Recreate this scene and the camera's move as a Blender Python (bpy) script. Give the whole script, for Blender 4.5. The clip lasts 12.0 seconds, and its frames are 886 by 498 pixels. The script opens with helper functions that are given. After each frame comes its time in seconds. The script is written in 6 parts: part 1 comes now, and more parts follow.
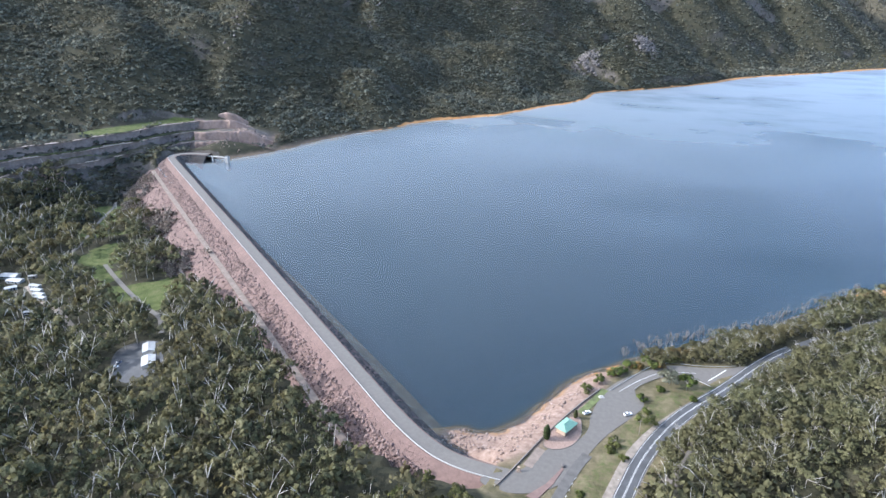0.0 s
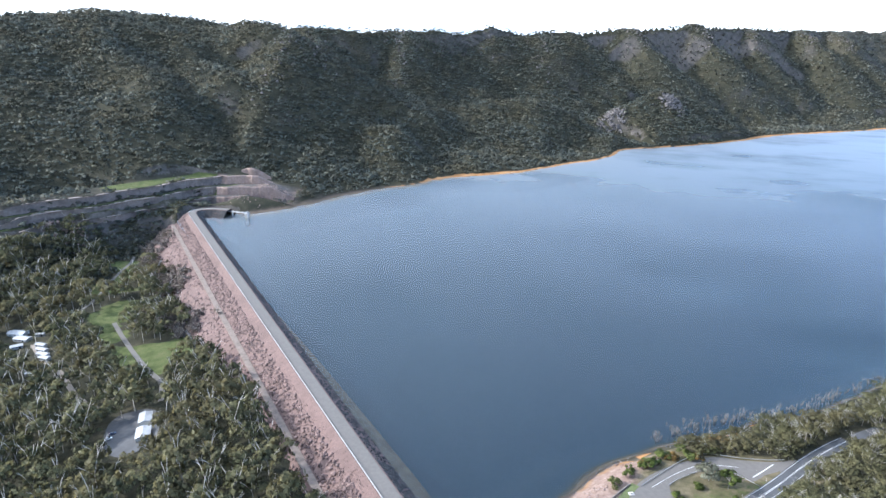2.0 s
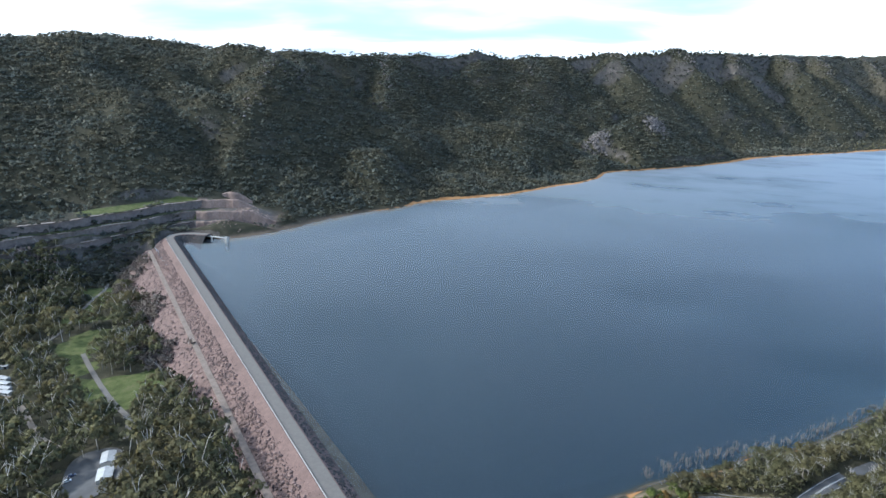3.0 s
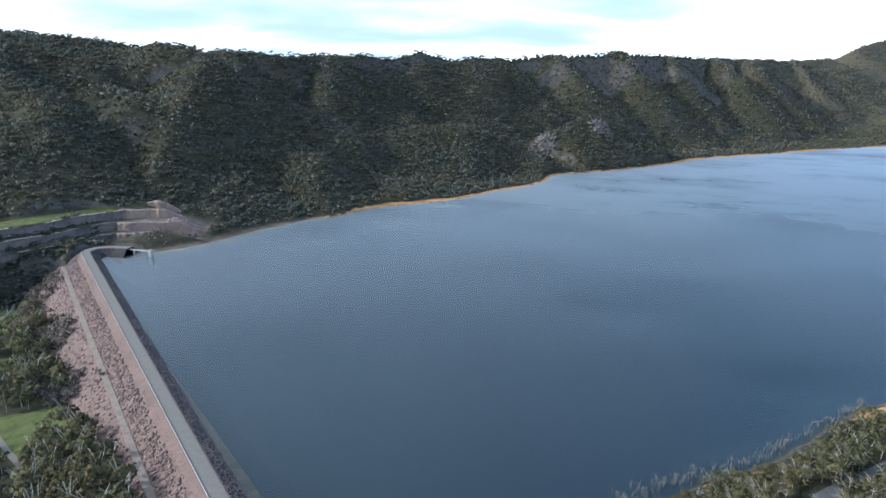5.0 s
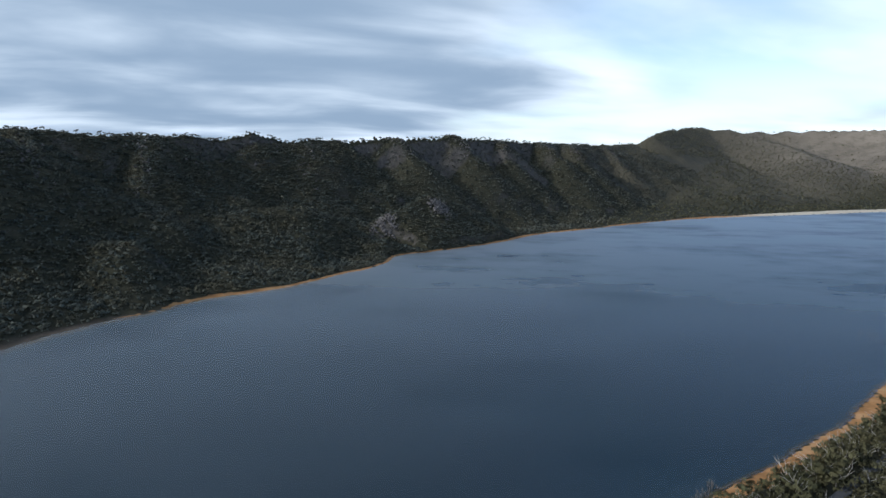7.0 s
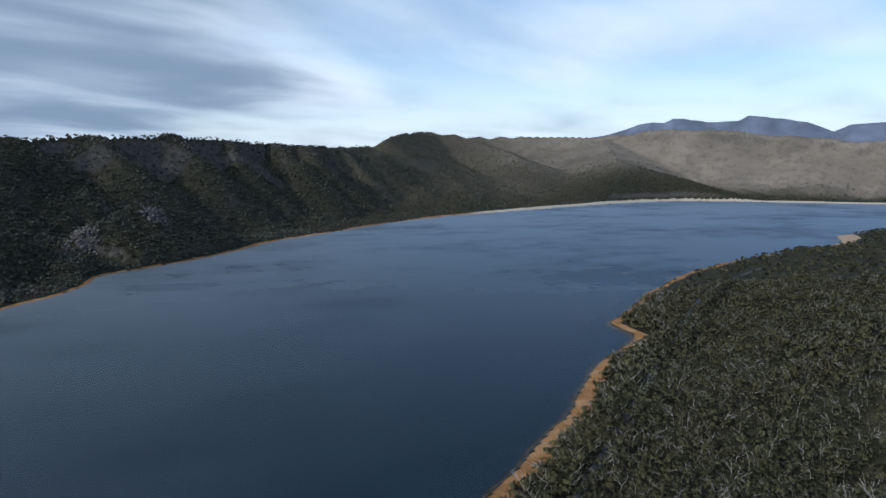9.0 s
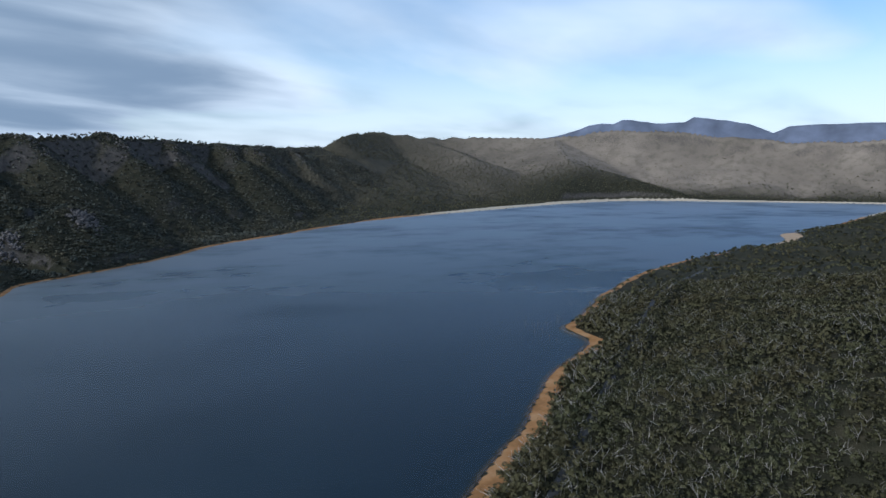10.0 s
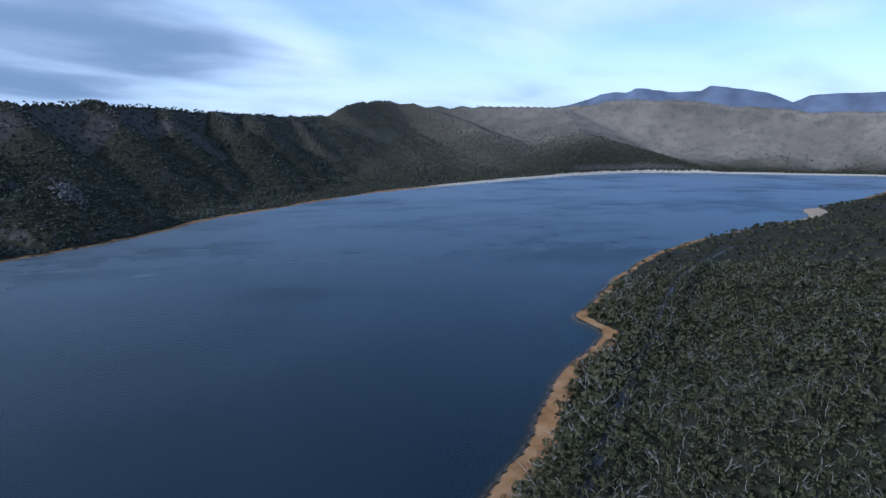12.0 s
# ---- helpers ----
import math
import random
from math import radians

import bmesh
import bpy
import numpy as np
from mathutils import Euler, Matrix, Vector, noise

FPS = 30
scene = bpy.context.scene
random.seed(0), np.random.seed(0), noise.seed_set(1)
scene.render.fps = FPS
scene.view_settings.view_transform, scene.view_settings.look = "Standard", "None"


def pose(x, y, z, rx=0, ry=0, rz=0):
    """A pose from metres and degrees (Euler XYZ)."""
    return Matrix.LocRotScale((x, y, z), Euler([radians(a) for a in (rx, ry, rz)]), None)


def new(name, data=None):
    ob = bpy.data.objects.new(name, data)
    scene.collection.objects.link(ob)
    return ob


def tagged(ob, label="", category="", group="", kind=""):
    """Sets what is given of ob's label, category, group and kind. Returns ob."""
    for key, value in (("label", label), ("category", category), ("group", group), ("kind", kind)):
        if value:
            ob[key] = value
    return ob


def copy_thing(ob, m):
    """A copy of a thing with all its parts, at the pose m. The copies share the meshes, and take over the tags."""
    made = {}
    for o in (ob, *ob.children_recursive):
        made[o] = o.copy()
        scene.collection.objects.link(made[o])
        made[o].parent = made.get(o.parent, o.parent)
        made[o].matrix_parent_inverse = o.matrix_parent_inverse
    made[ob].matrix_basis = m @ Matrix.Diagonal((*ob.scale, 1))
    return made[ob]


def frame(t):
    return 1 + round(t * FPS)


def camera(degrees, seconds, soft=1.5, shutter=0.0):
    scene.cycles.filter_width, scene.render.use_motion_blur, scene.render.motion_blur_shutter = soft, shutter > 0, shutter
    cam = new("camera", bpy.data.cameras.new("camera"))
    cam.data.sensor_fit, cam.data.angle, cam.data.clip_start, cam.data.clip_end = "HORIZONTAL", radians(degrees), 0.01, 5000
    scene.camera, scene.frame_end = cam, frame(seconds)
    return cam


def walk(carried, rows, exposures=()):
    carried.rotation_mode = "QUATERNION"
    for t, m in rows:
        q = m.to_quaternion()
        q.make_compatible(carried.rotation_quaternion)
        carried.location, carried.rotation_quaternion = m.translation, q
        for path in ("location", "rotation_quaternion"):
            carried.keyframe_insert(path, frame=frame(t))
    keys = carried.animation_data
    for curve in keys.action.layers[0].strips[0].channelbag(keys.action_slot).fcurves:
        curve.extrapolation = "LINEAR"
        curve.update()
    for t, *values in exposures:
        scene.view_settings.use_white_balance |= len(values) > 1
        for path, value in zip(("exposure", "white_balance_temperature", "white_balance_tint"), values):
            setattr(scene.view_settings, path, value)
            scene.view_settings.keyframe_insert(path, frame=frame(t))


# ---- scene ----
cam = camera(72.3, 12.0)

PATH = [
    (0.00, pose(0.00, 0.00, 212.77, 67.132, 0, 25.000) @ pose(0, 0, 0, 0, 0, -0.13)),
    (0.50, pose(-1.16, 6.15, 212.81, 67.102, 0, 26.217) @ pose(0, 0, 0, 0, 0, -0.17)),
    (1.00, pose(-2.74, 12.49, 212.91, 67.062, 0, 27.202) @ pose(0, 0, 0, 0, 0, -0.20)),
    (1.50, pose(-4.33, 19.15, 213.02, 67.018, 0, 27.449) @ pose(0, 0, 0, 0, 0, -0.19)),
    (1.60, pose(-4.66, 20.52, 213.17, 67.741, 0, 27.474) @ pose(0, 0, 0, 0, 0, -0.18)),
    (1.80, pose(-5.33, 23.31, 213.56, 69.980, 0, 27.498) @ pose(0, 0, 0, 0, 0, -0.18)),
    (2.00, pose(-5.96, 26.14, 213.80, 72.003, 0, 27.494) @ pose(0, 0, 0, 0, 0, -0.17)),
    (2.20, pose(-6.50, 29.04, 213.68, 73.129, 0, 27.500) @ pose(0, 0, 0, 0, 0, -0.16)),
    (2.50, pose(-7.25, 33.49, 213.22, 74.047, 0, 27.365) @ pose(0, 0, 0, 0, 0, -0.14)),
    (3.00, pose(-8.62, 41.39, 212.66, 74.072, 0, 26.292) @ pose(0, 0, 0, 0, 0, -0.10)),
    (3.50, pose(-10.19, 49.60, 212.20, 73.998, 0, 25.345) @ pose(0, 0, 0, 0, 0, -0.05)),
    (4.00, pose(-11.92, 58.05, 211.83, 73.862, 0, 24.461) @ pose(0, 0, 0, 0, 0, -0.00)),
    (4.50, pose(-13.63, 67.16, 211.55, 73.874, 0, 23.280) @ pose(0, 0, 0, 0, 0, 0.04)),
    (5.00, pose(-15.19, 77.38, 211.34, 74.246, 0, 21.441) @ pose(0, 0, 0, 0, 0, 0.07)),
    (5.50, pose(-16.56, 88.83, 211.16, 75.012, 0, 18.884) @ pose(0, 0, 0, 0, 0, 0.09)),
    (6.00, pose(-17.51, 101.62, 210.76, 78.539, 0, 17.258) @ pose(0, 0, 0, 0, 0, 0.10)),
    (6.50, pose(-17.13, 116.22, 210.38, 81.525, 0, 14.423) @ pose(0, 0, 0, 0, 0, 0.11)),
    (7.00, pose(-14.83, 132.39, 209.73, 81.713, 0, 7.067) @ pose(0, 0, 0, 0, 0, 0.15)),
    (7.50, pose(-10.88, 149.45, 209.05, 81.868, 0, -0.782) @ pose(0, 0, 0, 0, 0, 0.18)),
    (8.00, pose(-4.78, 166.74, 208.33, 81.891, 0, -7.959) @ pose(0, 0, 0, 0, 0, 0.11)),
    (8.50, pose(2.89, 183.95, 207.63, 81.946, 0, -12.953) @ pose(0, 0, 0, 0, 0, 0.10)),
    (9.00, pose(11.40, 200.72, 206.98, 82.018, 0, -16.675) @ pose(0, 0, 0, 0, 0, 0.09)),
    (9.50, pose(20.61, 217.05, 206.39, 82.093, 0, -20.038) @ pose(0, 0, 0, 0, 0, 0.05)),
    (10.00, pose(29.88, 233.33, 206.00, 82.087, 0, -20.991) @ pose(0, 0, 0, 0, 0, 0.06)),
    (10.50, pose(39.55, 249.40, 205.56, 81.743, 0, -21.010) @ pose(0, 0, 0, 0, 0, 0.05)),
    (11.00, pose(48.79, 265.70, 205.25, 81.251, 0, -21.186) @ pose(0, 0, 0, 0, 0, 0.15)),
    (11.50, pose(57.93, 282.06, 205.87, 80.300, 0, -20.821) @ pose(0, 0, 0, 0, 0, 0.15)),
    (12.00, pose(67.40, 298.20, 207.04, 79.300, 0, -20.160) @ pose(0, 0, 0, 0, 0, 0.19)),
]
walk(cam, PATH, exposures=[(0.0, 1.5, 5850, 11), (1.5, 1.54, 5850, 11), (2.0, 1.5, 5800, 10), (2.6, 0.98, 5750, 6), (5.0, 0.85, 5750, 5), (5.6, 0.7, 5750, 5), (6.5, -0.02, 5850, 7), (7.7, -0.42, 5850, 7), (9.5, -0.66, 5550, 7), (11.0, -0.62, 5450, 9), (12.0, -0.62, 4850, 10)])

# ---- daylight: low winter sun between thin clouds ----
SUN_WAY = Vector((0.83, 0.36, -0.50))          # the way the sunlight travels
sun = new("sun", bpy.data.lights.new("sun", "SUN"))
sun.data.energy, sun.data.angle, sun.data.color = 3.1, radians(2.0), (1.0, 0.93, 0.84)
sun.rotation_euler = SUN_WAY.to_track_quat("-Z", "Y").to_euler()

world = bpy.data.worlds.new("sky")
scene.world = world
world.use_nodes = True


def build_sky(nt):
    nt.nodes.clear()
    n, l = nt.nodes.new, nt.links.new
    sky = n("ShaderNodeTexSky")
    sky.sky_type, sky.sun_disc = "NISHITA", False
    sky.sun_elevation, sky.sun_rotation = radians(29), radians(247)
    sky.air_density, sky.dust_density, sky.ozone_density = 1.0, 0.6, 1.5
    tc, sep = n("ShaderNodeTexCoord"), n("ShaderNodeSeparateXYZ")
    l(tc.outputs["Generated"], sep.inputs[0])
    up = n("ShaderNodeMath"); up.operation = "MAXIMUM"; up.inputs[1].default_value = 0.0
    l(sep.outputs["Z"], up.inputs[0])
    add = n("ShaderNodeMath"); add.operation = "ADD"; add.inputs[1].default_value = 0.13
    l(up.outputs[0], add.inputs[0])
    div = n("ShaderNodeVectorMath"); div.operation = "DIVIDE"
    comb = n("ShaderNodeCombineXYZ")
    for k in range(3):
        l(add.outputs[0], comb.inputs[k])
    l(tc.outputs["Generated"], div.inputs[0]); l(comb.outputs[0], div.inputs[1])
    flat = n("ShaderNodeMapping"); flat.inputs["Scale"].default_value = (1.0, 1.0, 0.0)
    flat.inputs["Rotation"].default_value = (0, 0, radians(-28)); flat.inputs["Location"].default_value = (3.7, 1.9, 0)
    l(div.outputs[0], flat.inputs["Vector"])
    stretch = n("ShaderNodeMapping"); stretch.inputs["Scale"].default_value = (0.7, 1.05, 1.0)
    l(flat.outputs[0], stretch.inputs["Vector"])
    big = n("ShaderNodeTexNoise"); big.inputs["Scale"].default_value = 0.5; big.inputs["Detail"].default_value = 5; big.inputs["Roughness"].default_value = 0.48; big.inputs["Distortion"].default_value = 0.2
    fine = n("ShaderNodeTexNoise"); fine.inputs["Scale"].default_value = 1.15; fine.inputs["Detail"].default_value = 8; fine.inputs["Roughness"].default_value = 0.46; fine.inputs["Distortion"].default_value = 0.3
    l(stretch.outputs[0], big.inputs["Vector"]); l(stretch.outputs[0], fine.inputs["Vector"])
    cover = n("ShaderNodeValToRGB")
    cover.color_ramp.elements[0].position, cover.color_ramp.elements[1].position = 0.36, 0.60
    west = n("ShaderNodeVectorMath"); west.operation = "DOT_PRODUCT"
    west.inputs[1].default_value = (-0.30, 0.0, -0.35)
    l(tc.outputs["Generated"], west.inputs[0])
    lean = n("ShaderNodeMath"); lean.operation = "ADD"
    l(big.outputs["Fac"], lean.inputs[0]); l(west.outputs["Value"], lean.inputs[1])
    # Unseen upper sky: cloud added in the west, thinned eastward, for the lake's reflections.
    high = n("ShaderNodeMapRange"); high.inputs["From Min"].default_value, high.inputs["From Max"].default_value = 0.22, 0.62
    high.inputs["To Max"].default_value = 0.8
    l(up.outputs[0], high.inputs["Value"])
    over = n("ShaderNodeMath"); over.operation = "MULTIPLY"
    l(high.outputs["Result"], over.inputs[0]); l(sep.outputs["X"], over.inputs[1])
    lean_up = n("ShaderNodeMath"); lean_up.operation = "SUBTRACT"
    l(lean.outputs[0], lean_up.inputs[0]); l(over.outputs[0], lean_up.inputs[1])
    lean_all = n("ShaderNodeMath"); lean_all.operation = "ADD"; lean_all.inputs[1].default_value = 0.14
    l(lean_up.outputs[0], lean_all.inputs[0])
    l(lean_all.outputs[0], cover.inputs[0])
    shade = n("ShaderNodeValToRGB")
    shade.color_ramp.interpolation = "EASE"
    shade.color_ramp.elements[0].position, shade.color_ramp.elements[1].position = 0.02, 0.66
    shade.color_ramp.elements[0].color = (3.4, 4.3, 5.5, 1); shade.color_ramp.elements[1].color = (11.6, 12.2, 12.8, 1)
    tone = n("ShaderNodeVectorMath"); tone.operation = "DOT_PRODUCT"
    tone.inputs[1].default_value = (0.10, 0.0, 0.25)
    l(tc.outputs["Generated"], tone.inputs[0])
    tone_add = n("ShaderNodeMath"); tone_add.operation = "ADD"
    l(fine.outputs["Fac"], tone_add.inputs[0]); l(tone.outputs["Value"], tone_add.inputs[1])
    tone_off = n("ShaderNodeMath"); tone_off.operation = "SUBTRACT"; tone_off.inputs[1].default_value = 0.02
    l(tone_add.outputs[0], tone_off.inputs[0])
    # the broad grey cloud over the western range
    bulk = n("ShaderNodeVectorMath"); bulk.operation = "DOT_PRODUCT"; bulk.inputs[1].default_value = (-0.40, 0.89, 0.22)
    l(tc.outputs["Generated"], bulk.inputs[0])
    bulk_edge = n("ShaderNodeMath"); bulk_edge.operation = "MULTIPLY_ADD"; bulk_edge.inputs[1].default_value = 0.22
    l(big.outputs["Fac"], bulk_edge.inputs[0]); l(bulk.outputs["Value"], bulk_edge.inputs[2])
    grey = n("ShaderNodeMapRange"); grey.interpolation_type = "SMOOTHSTEP"
    grey.inputs["From Min"].default_value, grey.inputs["From Max"].default_value = 0.93, 1.10
    grey.inputs["To Max"].default_value = 0.36
    l(bulk_edge.outputs[0], grey.inputs["Value"])
    tone_all = n("ShaderNodeMath"); tone_all.operation = "SUBTRACT"
    rim = n("ShaderNodeMapRange"); rim.interpolation_type = "SMOOTHSTEP"
    rim.inputs["From Min"].default_value, rim.inputs["From Max"].default_value = 0.025, 0.08
    rim.inputs["To Min"].default_value = 0.45
    l(up.outputs[0], rim.inputs["Value"])
    bank = n("ShaderNodeMath"); bank.operation = "MULTIPLY"
    l(grey.outputs["Result"], bank.inputs[0]); l(rim.outputs["Result"], bank.inputs[1])
    l(tone_off.outputs[0], tone_all.inputs[0]); l(bank.outputs[0], tone_all.inputs[1])
    l(tone_all.outputs[0], shade.inputs[0])
    clear = n("ShaderNodeVectorMath"); clear.operation = "SCALE"; clear.inputs["Scale"].default_value = 1.7
    l(sky.outputs[0], clear.inputs[0])
    mix = n("ShaderNodeMix"); mix.data_type = "RGBA"
    low = n("ShaderNodeMapRange"); low.interpolation_type = "SMOOTHSTEP"
    low.inputs["From Min"].default_value, low.inputs["From Max"].default_value = 0.24, 0.0
    low.inputs["To Max"].default_value = 0.85
    l(up.outputs[0], low.inputs["Value"])
    most = n("ShaderNodeMath"); most.operation = "MAXIMUM"
    l(cover.outputs["Color"], most.inputs[0]); l(low.outputs["Result"], most.inputs[1])
    l(most.outputs[0], mix.inputs["Factor"]); l(clear.outputs[0], mix.inputs["A"]); l(shade.outputs["Color"], mix.inputs["B"])
    bg, out = n("ShaderNodeBackground"), n("ShaderNodeOutputWorld")
    bg.inputs["Strength"].default_value = 0.12
    l(mix.outputs["Result"], bg.inputs[0]); l(bg.outputs[0], out.inputs[0])


build_sky(world.node_tree)


# ---- materials ----
class Mat:
    """A node material with a Principled shader and short ways to wire it."""

    def __init__(self, name, rough=0.8, metal=0.0, color=(0.5, 0.5, 0.5)):
        self.m = bpy.data.materials.new(name)
        self.m.use_nodes = True
        self.nt = self.m.node_tree
        self.p = self.nt.nodes["Principled BSDF"]
        self.p.inputs["Roughness"].default_value, self.p.inputs["Metallic"].default_value = rough, metal
        self.p.inputs["Base Color"].default_value = (*color, 1)
        self.geo = self.nt.nodes.new("ShaderNodeNewGeometry")

    def n(self, kind, **vals):
        node = self.nt.nodes.new("ShaderNode" + kind)
        for k, v in vals.items():
            node.inputs[k].default_value = v
        return node

    def l(self, a, b):
        self.nt.links.new(a, b)

    def noise(self, size, detail=4, rough=0.55, stretch=None, source=None):
        t = self.n("TexNoise", Scale=1.0 / size, Detail=detail, Roughness=rough)
        src = source or self.geo.outputs["Position"]
        if stretch:
            mp = self.n("Mapping", Scale=stretch)
            self.l(src, mp.inputs["Vector"])
            src = mp.outputs[0]
        self.l(src, t.inputs["Vector"])
        return t.outputs["Fac"]

    def ramp(self, fac, *stops):
        r = self.n("ValToRGB")
        el = r.color_ramp.elements
        while len(el) < len(stops):
            el.new(0.5)
        for e, (pos, c) in zip(el, stops):
            e.position, e.color = pos, (*c, 1) if len(c) == 3 else c
        self.l(fac, r.inputs[0])
        return r.outputs["Color"]

    def step(self, fac, lo, hi):
        r = self.n("MapRange", **{"From Min": lo, "From Max": hi})
        r.interpolation_type = "SMOOTHSTEP"
        self.l(fac, r.inputs["Value"])
        return r.outputs["Result"]

    def mix(self, fac, a, b, mode="MIX"):
        m = self.nt.nodes.new("ShaderNodeMix")
        m.data_type, m.blend_type = "RGBA", mode
        for v, key in ((fac, "Factor"), (a, "A"), (b, "B")):
            if isinstance(v, (int, float)):
                m.inputs[key].default_value = v
            elif isinstance(v, tuple):
                m.inputs[key].default_value = (*v, 1)
            else:
                self.l(v, m.inputs[key])
        return m.outputs["Result"]

    def math(self, op, a, b=0.0, clamp=False):
        m = self.nt.nodes.new("ShaderNodeMath")
        m.operation, m.use_clamp = op, clamp
        for v, k in ((a, 0), (b, 1)):
            if isinstance(v, (int, float)):
                m.inputs[k].default_value = v
            else:
                self.l(v, m.inputs[k])
        return m.outputs[0]

    def base(self, c):
        self.l(c, self.p.inputs["Base Color"])
        return self

    def bump(self, height, strength=0.5, dist=0.1):
        b = self.n("Bump", Strength=strength, Distance=dist)
        self.l(height, b.inputs["Height"])
        self.l(b.outputs[0], self.p.inputs["Normal"])
        return self


def plain(name, color, rough=0.7, metal=0.0, size=1.0, vary=0.15):
    m = Mat(name, rough, metal)
    dark = tuple(c * (1 - vary) for c in color)
    lite = tuple(min(1, c * (1 + vary)) for c in color)
    f = m.noise(size, 5)
    m.base(m.ramp(f, (0.3, dark), (0.7, lite))).bump(m.noise(size * 0.1, 3), 0.15, size * 0.03)
    return m.m


def leaf_material(name, dark, mid, lite, tree_size=9.0, rounded=True, gaps=0.0):
    m = Mat(name, 0.62)
    isl = m.geo.outputs["Random Per Island"]
    patch = m.noise(tree_size, 2)
    wide = m.noise(70.0, 5, 0.6)
    speck = m.noise(0.8, 3, 0.7)
    f = m.math("ADD", m.math("ADD", m.math("MULTIPLY", isl, 0.24), m.math("MULTIPLY", patch, 0.85)), m.math("MULTIPLY", m.math("SUBTRACT", speck, 0.5), 0.5))
    c = m.ramp(f, (0.28, dark), (0.55, mid), (0.85, lite))
    c = m.mix(m.step(wide, 0.4, 0.66), c, m.mix(0.5, c, (0.125, 0.1, 0.05)))
    m.base(c)
    m.p.inputs["Specular IOR Level"].default_value = 0.1
    if rounded:
        # leaves in a spray share the lie of their clump
        at = m.n("Attribute"); at.attribute_name = "spray"
        vt = m.n("VectorTransform"); vt.vector_type, vt.convert_from, vt.convert_to = "NORMAL", "OBJECT", "WORLD"
        m.l(at.outputs["Vector"], vt.inputs[0]); m.l(vt.outputs[0], m.p.inputs["Normal"])
    thin = m.n("BsdfTranslucent")
    m.l(c, thin.inputs["Color"])
    mx = m.n("MixShader", Fac=0.25)
    m.l(m.p.outputs[0], mx.inputs[1]); m.l(thin.outputs[0], mx.inputs[2])
    out = [nd for nd in m.nt.nodes if nd.type == "OUTPUT_MATERIAL"][0]
    shown = mx.outputs[0]
    if gaps:
        # ragged sprays: holes between the leaves
        hole = m.math("LESS_THAN", m.noise(0.36, 3, 0.7), gaps)
        cut = m.n("MixShader")
        m.l(hole, cut.inputs[0]); m.l(shown, cut.inputs[1]); m.l(m.n("BsdfTransparent").outputs[0], cut.inputs[2])
        shown = cut.outputs[0]
    m.l(shown, out.inputs["Surface"])
    return m.m


LEAF_VALLEY = leaf_material("leaf_valley", (0.024, 0.03, 0.016), (0.084, 0.086, 0.044), (0.195, 0.182, 0.098), 12.0, gaps=0.42)
LEAF_EAST = leaf_material("leaf_east", (0.05, 0.05, 0.025), (0.102, 0.098, 0.05), (0.165, 0.154, 0.085), 8.0, gaps=0.42)
LEAF_SCRUB = leaf_material("leaf_scrub", (0.05, 0.053, 0.027), (0.1, 0.1, 0.05), (0.172, 0.165, 0.09), 7.0, gaps=0.46)
# Hill and range leaves are greyed and blued: distance haze in their colour.
LEAF_HILL = leaf_material("leaf_hill_hazed", (0.044, 0.053, 0.046), (0.096, 0.107, 0.091), (0.178, 0.183, 0.152), 16.0)
LEAF_RANGE = leaf_material("leaf_range_hazed", (0.064, 0.072, 0.06), (0.124, 0.13, 0.108), (0.2, 0.2, 0.168), 18.0)
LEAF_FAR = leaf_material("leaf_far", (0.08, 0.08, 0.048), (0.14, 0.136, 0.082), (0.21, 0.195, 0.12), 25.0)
LEAF_BARE = leaf_material("leaf_bare_scrub", (0.075, 0.062, 0.056), (0.13, 0.11, 0.1), (0.2, 0.17, 0.15), 6.0, gaps=0.4)
LEAF_DARK = leaf_material("leaf_cypress", (0.008, 0.02, 0.008), (0.018, 0.04, 0.014), (0.035, 0.07, 0.022), 1.2, False)
PALE_BARK = plain("pale_gum_bark", (0.4, 0.37, 0.33), 0.85, size=2.0, vary=0.3)
BARK = plain("grey_bark", (0.2, 0.18, 0.155), 0.85, size=2.0, vary=0.35)
DEAD = plain("bleached_dead_wood", (0.31, 0.29, 0.262), 0.85, size=2.0, vary=0.25)


